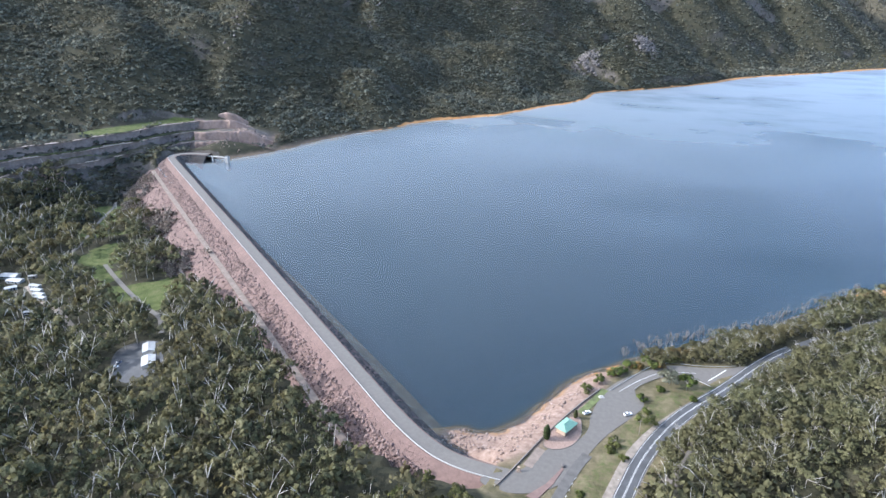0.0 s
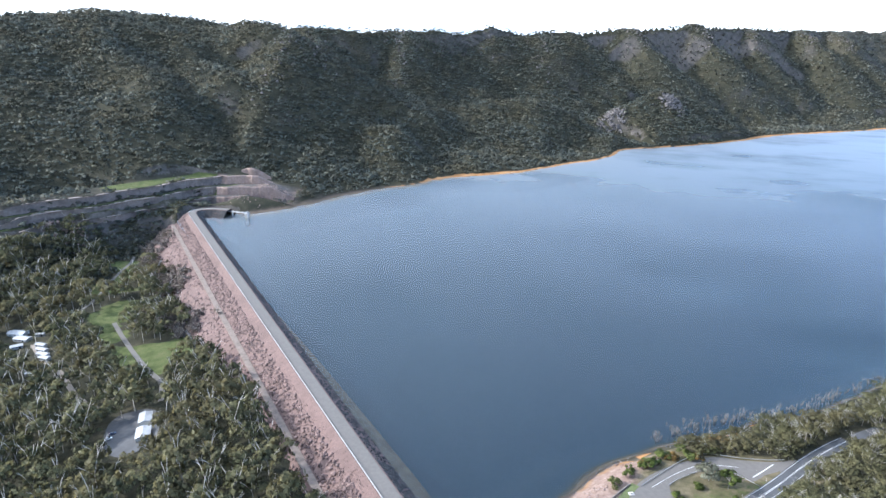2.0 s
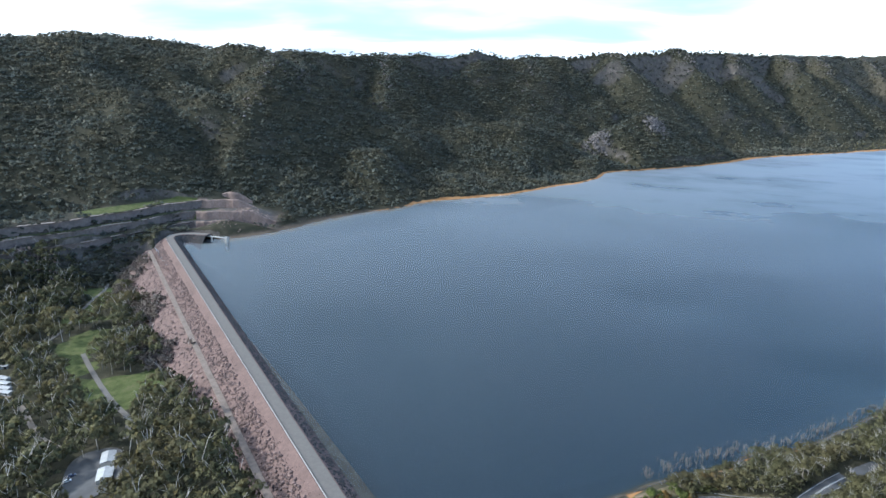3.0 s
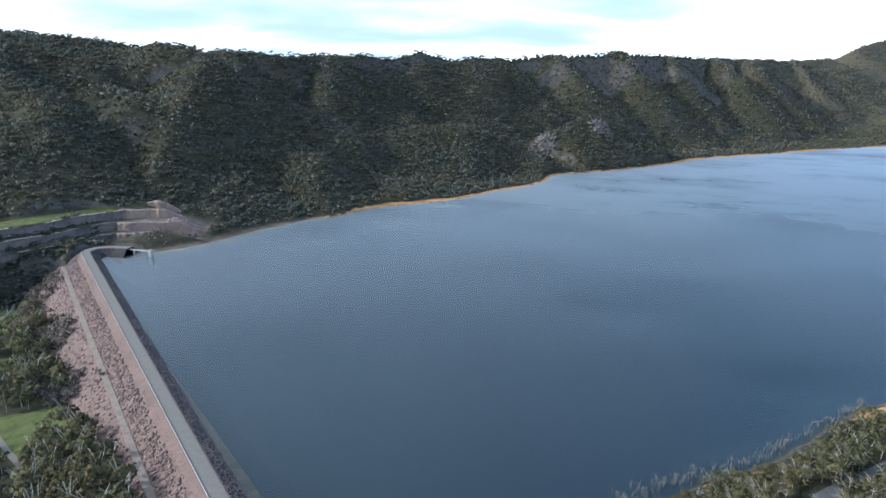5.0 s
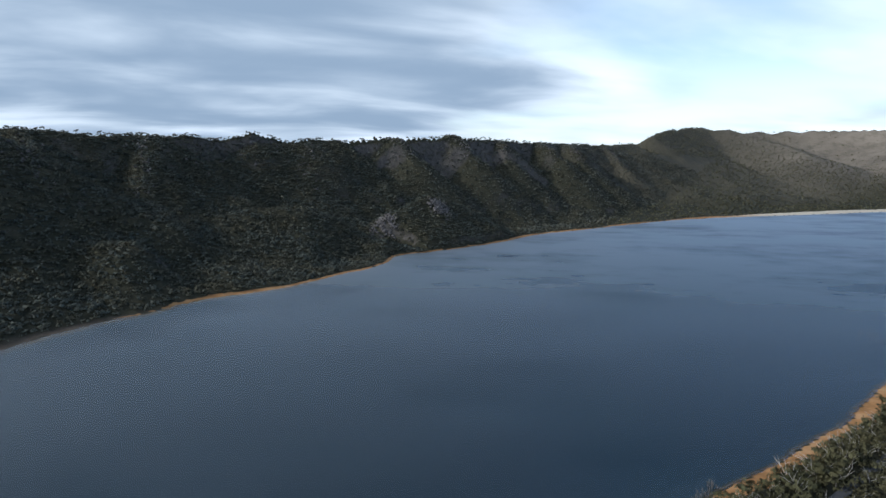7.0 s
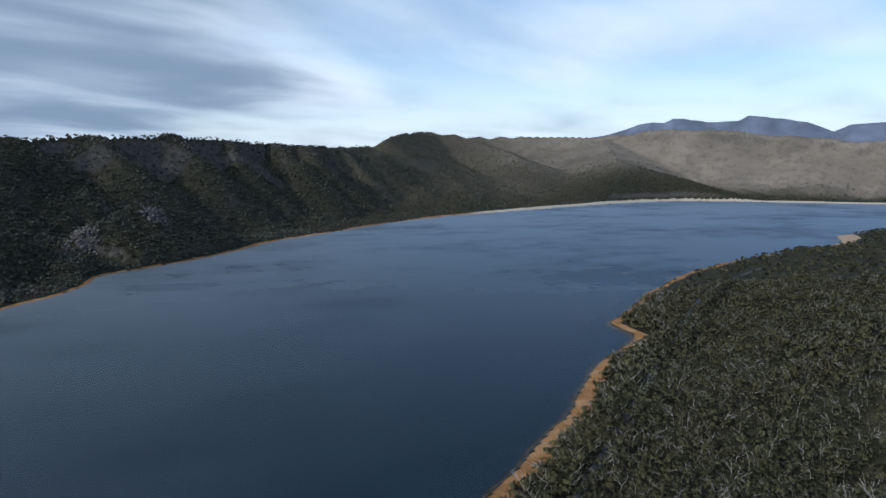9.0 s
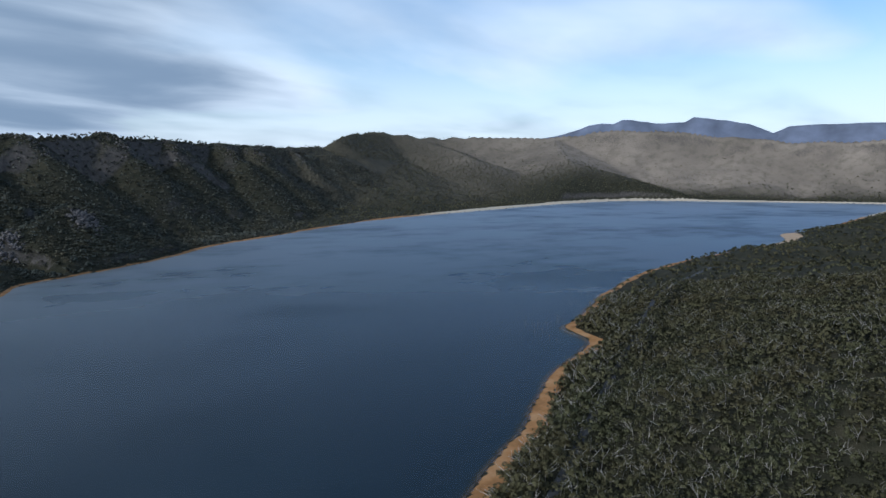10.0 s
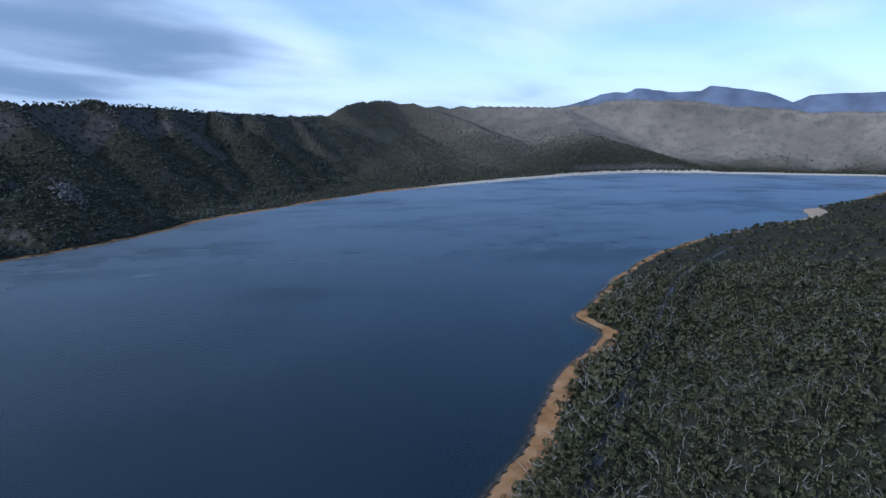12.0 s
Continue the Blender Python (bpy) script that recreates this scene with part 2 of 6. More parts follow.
def ground_material():
    m = Mat("ground_earth", 0.95)
    at = m.n("Attribute"); at.attribute_name = "cover"
    sep = m.n("SeparateColor"); m.l(at.outputs["Color"], sep.inputs[0])
    at2 = m.n("Attribute"); at2.attribute_name = "place"
    sep2 = m.n("SeparateColor"); m.l(at2.outputs["Color"], sep2.inputs[0])
    pos = m.n("SeparateXYZ"); m.l(m.geo.outputs["Position"], pos.inputs[0])
    nor = m.n("SeparateXYZ"); m.l(m.geo.outputs["Normal"], nor.inputs[0])
    wob = m.noise(35.0, 5)
    fine = m.noise(3.0, 6, 0.65)
    mid = m.noise(14.0, 5)
    c = m.ramp(mid, (0.3, (0.02, 0.021, 0.013)), (0.55, (0.036, 0.034, 0.021)), (0.78, (0.07, 0.06, 0.038)))
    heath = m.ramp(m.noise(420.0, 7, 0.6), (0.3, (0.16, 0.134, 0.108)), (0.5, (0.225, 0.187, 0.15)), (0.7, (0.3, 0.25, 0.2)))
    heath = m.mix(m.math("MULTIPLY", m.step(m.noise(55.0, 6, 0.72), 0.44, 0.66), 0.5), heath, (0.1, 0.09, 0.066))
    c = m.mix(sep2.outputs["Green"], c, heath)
    dry = m.ramp(m.noise(7.0, 6, 0.65), (0.3, (0.05, 0.046, 0.024)), (0.48, (0.098, 0.084, 0.048)), (0.7, (0.165, 0.134, 0.088)))
    c = m.mix(m.step(m.math("ADD", at2.outputs["Alpha"], m.math("MULTIPLY", m.math("SUBTRACT", wob, 0.5), 0.5)), 0.4, 0.7), c, dry)
    rockc = m.ramp(m.noise(9.0, 7, 0.7, (1, 1, 0.35)), (0.3, (0.045, 0.04, 0.038)), (0.55, (0.1, 0.088, 0.08)), (0.75, (0.18, 0.155, 0.14)))
    steep = m.math("SUBTRACT", 1.0, nor.outputs["Z"])
    crag = m.math("MULTIPLY", m.step(m.math("ADD", steep, m.math("MULTIPLY", fine, 0.5)), 0.5, 0.62), 0.85)
    c = m.mix(m.math("MAXIMUM", crag, sep.outputs["Blue"]), c, rockc)
    pink = m.ramp(fine, (0.3, (0.13, 0.088, 0.07)), (0.5, (0.2, 0.14, 0.113)), (0.72, (0.28, 0.21, 0.175)))
    c = m.mix(sep2.outputs["Red"], c, pink)
    lawn = m.ramp(m.noise(8.0, 6, 0.65), (0.3, (0.04, 0.05, 0.017)), (0.5, (0.068, 0.083, 0.027)), (0.72, (0.105, 0.102, 0.05)))
    c = m.mix(m.step(m.math("ADD", sep.outputs["Green"], m.math("MULTIPLY", m.math("SUBTRACT", fine, 0.5), 0.5)), 0.4, 0.6), c, lawn)
    earth = m.ramp(m.noise(22.0, 6, 0.6), (0.3, (0.2, 0.1, 0.038)), (0.5, (0.34, 0.175, 0.07)), (0.7, (0.42, 0.25, 0.125)))
    earth = m.mix(sep2.outputs["Blue"], earth, (0.52, 0.44, 0.34))
    bank = m.step(m.math("ADD", at.outputs["Alpha"], m.math("MULTIPLY", m.math("SUBTRACT", m.noise(9.0, 5, 0.6), 0.5), 0.7)), 0.42, 0.58)
    bank = m.math("MULTIPLY", bank, m.math("SUBTRACT", 1.0, sep2.outputs["Red"]))
    c = m.mix(bank, c, earth)
    # Depth blue in the bed colour stands in for water's absorbed and scattered light.
    bed = m.ramp(m.step(pos.outputs["Z"], -9.0, 0.2), (0.0, (0.041, 0.075, 0.094)), (0.6, (0.051, 0.08, 0.088)), (0.9, (0.1, 0.09, 0.06)), (1.0, (0.3, 0.2, 0.11)))
    under = m.math("MULTIPLY", m.step(m.math("MULTIPLY", pos.outputs["Z"], -1.0), -0.1, 0.3), sep.outputs["Red"])
    c = m.mix(under, c, bed)
    m.base(c).bump(m.math("ADD", fine, m.math("MULTIPLY", mid, 0.6)), 0.6, 1.2)
    m.p.inputs["Specular IOR Level"].default_value = 0.15
    return m.m


GROUND = ground_material()


def water_material():
    m = Mat("lake_water", 0.1)
    nt = m.nt
    for nd in list(nt.nodes):
        if nd.type == "BSDF_PRINCIPLED":
            nt.nodes.remove(nd)
    out = [nd for nd in nt.nodes if nd.type == "OUTPUT_MATERIAL"][0]
    gust = m.noise(380.0, 6, 0.62, (0.8, 1.0, 1.0))
    streak = m.noise(70.0, 4, 0.6, (0.45, 1.0, 1.0))
    ruff = m.math("ADD", m.math("MULTIPLY", gust, 0.72), m.math("MULTIPLY", streak, 0.28))
    calm = m.math("SUBTRACT", 1.0, m.step(ruff, 0.45, 0.68))
    wave = m.noise(75.0, 1, 0.4, (0.6, 1.3, 1.0))
    swell = m.noise(170.0, 2, 0.5)
    h = m.math("ADD", m.math("MULTIPLY", wave, 0.3), m.math("MULTIPLY", swell, 0.35))
    bump = m.n("Bump", Distance=2.5)
    m.l(m.math("ADD", m.math("MULTIPLY", calm, 0.015), 0.015), bump.inputs["Strength"])
    m.l(h, bump.inputs["Height"])
    gl = m.n("BsdfGlossy", Color=(0.68, 0.75, 0.82, 1))
    m.l(m.math("ADD", m.math("MULTIPLY", calm, 0.05), 0.45), gl.inputs["Roughness"])
    m.l(bump.outputs[0], gl.inputs["Normal"])
    tr = m.n("BsdfTransparent", Color=(0.82, 0.87, 0.92, 1))
    fr = m.n("Fresnel", IOR=1.36)
    m.l(bump.outputs[0], fr.inputs["Normal"])
    mx = m.n("MixShader")
    m.l(m.math("MULTIPLY", fr.outputs[0], m.math("ADD", m.math("MULTIPLY", calm, 0.42), 0.56)), mx.inputs[0]); m.l(tr.outputs[0], mx.inputs[1]); m.l(gl.outputs[0], mx.inputs[2])
    m.l(mx.outputs[0], out.inputs["Surface"])
    return m.m


WATER = water_material()


def rubble_material(name, dark, mid, lite, size=1.3):
    m = Mat(name, 0.92)
    isl = m.geo.outputs["Random Per Island"]
    f = m.math("ADD", m.math("MULTIPLY", isl, 0.5), m.math("MULTIPLY", m.noise(size, 5, 0.65), 0.5))
    wide = m.noise(18.0, 4)
    c = m.ramp(f, (0.2, dark), (0.5, mid), (0.8, lite))
    c = m.mix(m.math("MULTIPLY", m.step(wide, 0.45, 0.7), 0.5), c, dark)
    m.base(c).bump(m.noise(size * 0.4, 5), 0.6, 0.25)
    return m.m


PINK_ROCK = rubble_material("pink_granite_rubble", (0.046, 0.0326, 0.0313), (0.122, 0.0812, 0.0744), (0.225, 0.158, 0.141))
GREY_ROCK = rubble_material("weathered_rock", (0.05, 0.045, 0.045), (0.10, 0.09, 0.085), (0.2, 0.175, 0.165))
RIPRAP = rubble_material("dark_basalt_riprap", (0.022, 0.021, 0.022), (0.05, 0.047, 0.047), (0.1, 0.093, 0.09))
PINK_FACE = rubble_material("pink_rockfill_bed", (0.08, 0.0517, 0.0462), (0.155, 0.0999, 0.087), (0.225, 0.153, 0.132), 2.2)
ASPHALT = plain("worn_asphalt", (0.108, 0.098, 0.089), 0.9, size=2.0, vary=0.1)
ROAD_DARK = plain("new_asphalt", (0.055, 0.056, 0.06), 0.85, size=5.0, vary=0.2)
GRAVEL = plain("brown_gravel", (0.2, 0.168, 0.14), 0.95, size=2.5, vary=0.3)
LINE = plain("white_road_paint", (0.6, 0.6, 0.584), 0.6, size=0.8, vary=0.12)
TRACK_EARTH = plain("sandy_track", (0.165, 0.13, 0.108), 0.95, size=3.0, vary=0.25)
SILT = plain("drowned_silt", (0.12, 0.1, 0.07), 0.95, size=6.0, vary=0.4)
CONCRETE = plain("pale_concrete", (0.384, 0.368, 0.344), 0.85, size=1.5, vary=0.18)
RAIL = plain("galvanised_rail", (0.33, 0.33, 0.325), 0.7, 0.0, size=1.0, vary=0.1)
QUARRY_ROCK = rubble_material("quarried_rock_face", (0.06, 0.05, 0.05), (0.16, 0.132, 0.125), (0.3, 0.26, 0.24), 3.0)
QUARRY_PINK = rubble_material("pink_rock_face", (0.085, 0.058, 0.05), (0.22, 0.155, 0.128), (0.38, 0.28, 0.235), 3.0)
SHORE_ROCK = rubble_material("pale_pink_rubble", (0.11, 0.078, 0.065), (0.205, 0.148, 0.125), (0.31, 0.238, 0.205))

# ---- the lie of the land ----
WEST_SHORE = [(-652, 599), (-623, 616), (-585, 697), (-570, 798), (-518, 895), (-497, 978), (-410, 1058), (-342, 1200), (-276, 1345), (-281, 1458),
              (-190, 1530), (-70, 1680), (30, 1880), (200, 2045), (360, 2215), (615, 2460), (1080, 2685), (1724, 3006), (2290, 3170), (2720, 2890), (3450, 2380)]
EAST_SHORE = [(3400, 2260), (2717, 2019), (2037, 1690), (1760, 1590), (1611, 1568), (1515, 1440), (1250, 1350), (1047, 1289), (847, 1199), (655, 1078), (503, 930),
              (432, 882), (446, 822), (385, 772), (338, 748), (292, 680), (233, 621), (164, 545), (115, 512), (75, 462), (42, 417), (12, 388), (-27, 352),
              (-55, 317), (-60, 296), (-78, 255), (-94, 239), (-104, 241), (-112, 228), (-128, 223), (-200, 266), (-400, 396), (-600, 526), (-655, 563), (-668, 582)]
WEST_RIDGE = [(-1400, -800, 290), (-1340, 0, 290), (-1312, 730, 286), (-1300, 957, 303), (-1196, 1061, 288), (-1097, 1152, 269), (-936, 1299, 272), (-914, 1347, 259),
              (-828, 1527, 270), (-766, 1661, 256), (-569, 1932, 272), (-429, 2072, 282), (-225, 2278, 298), (-122, 2427, 289), (154, 2871, 287), (433, 3375, 288), (593, 3585, 306)]
SOUTH_RIDGE = [(744, 3830, 352), (1200, 4751, 452), (1487, 4668, 412), (1750, 4572, 403), (1967, 4480, 413),
               (2196, 4368, 403), (2451, 4224, 410), (2705, 4058, 440), (2879, 3931, 455), (3086, 3761, 440), (3262, 3602, 420), (3424, 3438, 400), (3583, 3260, 360), (3682, 3140, 350), (3891, 2859, 350), (4300, 2000, 380), (4450, 900, 360)]
EAST_RIDGE = [(120, -700, 120), (260, -150, 130), (340, 150, 135), (500, 345, 138), (760, 540, 108), (1100, 790, 56), (1500, 1000, 34), (2100, 1250, 28), (2900, 1600, 34), (3900, 2000, 50)]
CREEK = [(-690, 500, -34), (-640, 420, -33), (-660, 200, -36), (-760, -100, -40), (-900, -900, -48)]
KNOLLS = [(-229, 1700, 14, 40), (-345, 1585, 10, 40), (-600, 1365, 16, 90), (-480, 1445, 20, 90), (-640, 1150, 26, 60), (-1010, 1080, 20, 70),
          (-930, 700, 24, 80), (-720, 1690, 20, 70), (-540, 1760, 24, 70), (-880, 860, 22, 50), (-600, 1010, 22, 60)]
# rocky spurs that run down from the ranges: crest places and the fall to either side
SPURS = [([(-1196, 1061, 270), (-937, 1120, 255), (-903, 1040, 232), (-850, 952, 181), (-815, 874, 134), (-786, 818, 92)], 0.62),
         ([(-1000, 1235, 268), (-905, 1160, 226), (-850, 1090, 172), (-800, 1030, 120)], 0.6),
         ([(-860, 1440, 262), (-800, 1330, 196), (-745, 1240, 130)], 0.55),
         ([(-567, 1939, 267), (-647, 1807, 251), (-703, 1688, 231), (-739, 1583, 204), (-772, 1488, 180), (-763, 1424, 125)], 0.7),
         ([(-600, 1850, 240), (-590, 1740, 185), (-560, 1660, 135)], 0.5),
         ([(-190, 1775, 96), (-232, 1714, 128), (-290, 1648, 94), (-346, 1596, 66), (-362, 1545, 24)], 0.62),
         ([(-632, 1324, 80), (-579, 1393, 84), (-516, 1450, 86), (-440, 1476, 68), (-360, 1487, 32)], 0.34),
         ([(-429, 2072, 280), (-388, 2060, 276), (-345, 2020, 222)], 0.75),
         ([(-264, 2284, 300), (-215, 2245, 288), (-170, 2210, 226)], 0.8),
         ([(-96, 2478, 286), (-70, 2410, 268), (-55, 2360, 205)], 0.75),
         ([(60, 2700, 285), (105, 2610, 262), (150, 2560, 215)], 0.8),
         ([(188, 2870, 280), (222, 2760, 255), (240, 2690, 200)], 0.7),
         ([(400, 3300, 286), (430, 3150, 240), (480, 3000, 165)], 0.7),
         ([(-1300, 760, 285), (-1100, 800, 225), (-960, 770, 165), (-880, 720, 110)], 0.55),
         ([(-1320, 560, 280), (-1120, 590, 215), (-980, 560, 150)], 0.5),
         ([(1487, 4668, 405), (1650, 4300, 320), (1700, 4000, 240)], 0.3),
         ([(2451, 4224, 400), (2300, 3900, 300), (2200, 3600, 220)], 0.28)]
# gullies between them: course, depth and width
GULLIES = [([(-780, 1330), (-690, 1215), (-590, 1090), (-505, 985)], 24, 48), ([(-520, 1590), (-420, 1530), (-330, 1455)], 16, 40),
           ([(-1000, 960), (-860, 1010), (-720, 985), (-600, 905)], 20, 45), ([(-1080, 900), (-900, 830), (-700, 760)], 16, 45),
           ([(-700, 1470), (-600, 1530), (-500, 1560)], 22, 50), ([(-480, 1950), (-330, 1850), (-170, 1720)], 16, 50)]
ROAD_LINE = [(-75, -60, 16), (-42, 60, 15), (-22, 150, 13.5), (-14, 212, 13), (-10, 243, 13), (2, 279, 13), (24, 315, 13), (40, 346, 14), (60, 374, 16), (110, 425, 19), (198, 505, 22), (252, 558, 22), (310, 617, 22), (410, 715, 22), (539, 840, 20), (650, 950, 18), (900, 1100, 16)]
PARK_LINE = [(-50, 206), (-44, 232), (-36, 262), (-26, 292), (-10, 322), (22, 334)]
CREST_A, CREST_B = np.array((-672.0, 566.7)), np.array((-128.0, 216.0))
CREST_Z = 9.0
ALONG = (CREST_B - CREST_A) / np.linalg.norm(CREST_B - CREST_A)
TO_LAKE = np.array((-ALONG[1], ALONG[0]))


def chaikin(pts, n=3, closed=False):
    p = np.array(pts, float)
    for _ in range(n):
        q = np.roll(p, -1, 0) if closed else p[1:]
        a = p if closed else p[:-1]
        new_p = np.empty((2 * len(a), p.shape[1]))
        new_p[0::2], new_p[1::2] = 0.75 * a + 0.25 * q, 0.25 * a + 0.75 * q
        p = new_p if closed else np.vstack([p[:1], new_p, p[-1:]])
    return p


LAKE = chaikin(WEST_SHORE + EAST_SHORE, 2, True)
ROAD = chaikin(ROAD_LINE, 3)
PARK = chaikin(PARK_LINE, 2)
SPUR_LINES = [(chaikin(p, 1), fall) for p, fall in SPURS]
GULLY_LINES = [(chaikin(p, 1), depth, width) for p, depth, width in GULLIES]
RIDGES = [chaikin(r, 1) for r in (WEST_RIDGE, SOUTH_RIDGE, EAST_RIDGE)]
CREEK_LINE = chaikin(CREEK, 2)


def hash2(ix, iy, seed):
    h = (ix.astype(np.int64) * 374761393 + iy.astype(np.int64) * 668265263 + seed * 1274126177) & 0x7FFFFFFF
    h = ((h ^ (h >> 13)) * 1274126177) & 0x7FFFFFFF
    return ((h ^ (h >> 16)) & 0xFFFF) / 65535.0


def vnoise(x, y, seed=0):
    ix, iy = np.floor(x), np.floor(y)
    fx, fy = x - ix, y - iy
    fx, fy = fx * fx * (3 - 2 * fx), fy * fy * (3 - 2 * fy)
    a, b = hash2(ix, iy, seed), hash2(ix + 1, iy, seed)
    c, d = hash2(ix, iy + 1, seed), hash2(ix + 1, iy + 1, seed)
    return (a + (b - a) * fx) * (1 - fy) + (c + (d - c) * fx) * fy


def fbm(x, y, octaves=4, seed=0, gain=0.5):
    v, amp, tot = 0.0, 1.0, 0.0
    for o in range(octaves):
        v = v + amp * vnoise(x * 2 ** o + 17.3 * o, y * 2 ** o - 9.1 * o, seed + o)
        tot += amp
        amp *= gain
    return v / tot - 0.5


def near_line(x, y, line, values=None, closed=False):
    """Distance to a polyline, and the line's value at the nearest place."""
    best = np.full(x.shape, 1e9)
    val = np.zeros(x.shape)
    pts = np.vstack([line, line[:1]]) if closed else line
    for a, b in zip(pts[:-1], pts[1:]):
        ex, ey = b[0] - a[0], b[1] - a[1]
        u = np.clip(((x - a[0]) * ex + (y - a[1]) * ey) / (ex * ex + ey * ey + 1e-9), 0, 1)
        d = (x - a[0] - u * ex) ** 2 + (y - a[1] - u * ey) ** 2
        m = d < best
        best = np.where(m, d, best)
        if values is not None:
            val = np.where(m, a[values] + u * (b[values] - a[values]), val)
    return np.sqrt(best), val


def in_lake(x, y):
    inside = np.zeros(x.shape, bool)
    for a, b in zip(LAKE, np.roll(LAKE, -1, 0)):
        if a[1] == b[1]:
            continue
        cross = ((a[1] > y) != (b[1] > y)) & (x < (b[0] - a[0]) * (y - a[1]) / (b[1] - a[1]) + a[0])
        inside ^= cross
    return inside


def smooth(v, lo, hi):
    t = np.clip((v - lo) / (hi - lo), 0, 1)
    return t * t * (3 - 2 * t)


def blend_max(a, b, k):
    h = np.clip(0.5 + 0.5 * (a - b) / k, 0, 1)
    return b * (1 - h) + a * h + k * h * (1 - h)


def park_level(x, y):
    """The car park lies level and its loop climbs to the road."""
    return 12.0 + 1.7 * smooth(np.asarray(x) + 0.6 * (np.asarray(y) - 335), 2, 34)


def quarry_bend(y):
    return 5 * np.sin(y / 37.0) + 3 * np.sin(y / 13.0 + 1.0)


def land(x, y):
    """Height of the ground and what lies there, for arrays of places."""
    x, y = np.asarray(x, float), np.asarray(y, float)
    wx = x + 9 * fbm(x / 60, y / 60, 3, 5) * 2
    wy = y + 9 * fbm(x / 60, y / 60, 3, 9) * 2
    lake = in_lake(wx, wy)
    ds, _ = near_line(wx, wy, LAKE, closed=True)
    num = den = 0.0
    dr = np.full(x.shape, 1e9)
    far = np.zeros(x.shape)
    for k, r in enumerate(RIDGES):
        d, z = near_line(x, y, r, 2)
        w = 1.0 / (d + 15.0) ** 2
        num, den = num + w * z, den + w
        far = np.where((d < dr), 1.0 if k == 1 else 0.0, far)
        dr = np.minimum(dr, d)
    zr = num / den + far * 14 * (1 - np.abs(fbm(x / 320, y / 320, 2, 13)) * 5)
    t = ds / (ds + dr + 1e-6)
    south = smooth(x * 0.45 + y, 2500, 3400)
    range_side = smooth(y, 950, 1250) * (1 - south) * smooth(-x + 0.5 * y, 300, 700)
    up = zr * t ** (1.05 + range_side * (1.25 + 1.0 * smooth(y, 1450, 1900)) + 1.35 * south)
    rough = 4 * t * (1 - t)
    gully = fbm(x / 230, y / 230, 5, 21, 0.55)
    ridged = 1 - np.abs(fbm(x / 190 + 3, y / 190, 4, 33)) * 4
    west = smooth(-x + 0.25 * y, -300, 250) * smooth(y, 300, 900)
    up = up + rough * ((200 * gully + 50 * fbm(x / 105, y / 105, 4, 27)) * (0.5 - 0.1 * west) * (1 - 0.6 * south) + 14 * ridged * west + 30 * south * (1 - np.abs(fbm(x / 420, y / 420, 4, 35)) * 4)) + 16 * t * fbm(x / 55, y / 55, 3, 41) * (0.4 + 0.6 * west)
    crumple = fbm(x / 75, y / 75, 4, 47, 0.6) * (1 - 0.6 * south)
    for line, depth, width in GULLY_LINES:
        d, _ = near_line(x, y, line)
        up = up - depth * np.exp(-(d / width) ** 2) * smooth(ds, 10, 110)
    for line, fall in SPUR_LINES:
        d, zc = near_line(x, y, line, 2)
        side = zc - fall * (np.sqrt(d * d + 200) - 14) * (1 + 0.5 * crumple) + 26 * crumple * smooth(d, 0, 60) + 8 * crumple
        up = blend_max(up, np.minimum(side, 0.62 * ds + 4), 16)
    for kx, ky, kz, kr in KNOLLS:
        d2 = ((x - kx) ** 2 + (y - ky) ** 2) / kr ** 2
        up = up + kz * np.exp(-d2) * (1 + 0.5 * fbm(x / 30, y / 30, 3, 51))
    # the valley below the dam
    dc, zc = near_line(x, y, CREEK_LINE, 2)
    east_side = smooth(x - (-690 + 0.0 * y), -20, 60)
    down_e = zc + 0.05 * np.minimum(dc, 520) + 0.12 * np.maximum(dc - 520, 0)
    down_w = zc + 0.10 * np.minimum(dc, 60) + 0.48 * np.maximum(dc - 60, 0)
    down = down_e * east_side + down_w * (1 - east_side) + 5 * fbm(x / 70, y / 70, 4, 61)
    off = (x - CREST_A[0]) * TO_LAKE[0] + (y - CREST_A[1]) * TO_LAKE[1]
    run = (x - CREST_A[0]) * ALONG[0] + (y - CREST_A[1]) * ALONG[1]
    down = down + 9.5 * smooth(run, 330, 500) * np.exp(-((off + 30) / 70) ** 2)
    below = smooth(-off, 2, 26 + 0.9 * np.maximum(-run, 0))
    down = np.minimum(up, down)
    z = up * (1 - below) + down * below
    # the quarry benches cut into the abutment, and its end wall above the water
    u = x - 0.33 * (y - 690)
    jag = quarry_bend(y)
    along_end, behind = (x + 702) * 0.87 + (y - 654) * 0.5, (x + 702) * -0.5 + (y - 654) * 0.87
    e_jag = 1.6 * np.sin(along_end / 6.0)
    n_in = smooth(behind, -20, -16) * (1 - smooth(behind, 29, 36)) * smooth(along_end, -34, -24) * (1 - smooth(along_end, 98, 120))
    q_in = smooth(y, 330, 400) * (1 - smooth(behind, 29, 36)) * smooth(u, -770, -748) * np.maximum(1 - smooth(u, -686, -634), n_in)
    lev = 3 + 10 * smooth(-u + jag, 684, 687) + 12 * smooth(-u + jag, 699, 702) + 12 * smooth(-u + jag, 714, 717) + 2.5 * smooth(-u, 718, 760) + 1.6 * fbm(x / 14, y / 14, 4, 75) + 9 * smooth(fbm(x / 45, y / 45, 3, 79), -0.02, 0.22) * smooth(u, -698, -680) * (1 - smooth(behind, -34, -20))
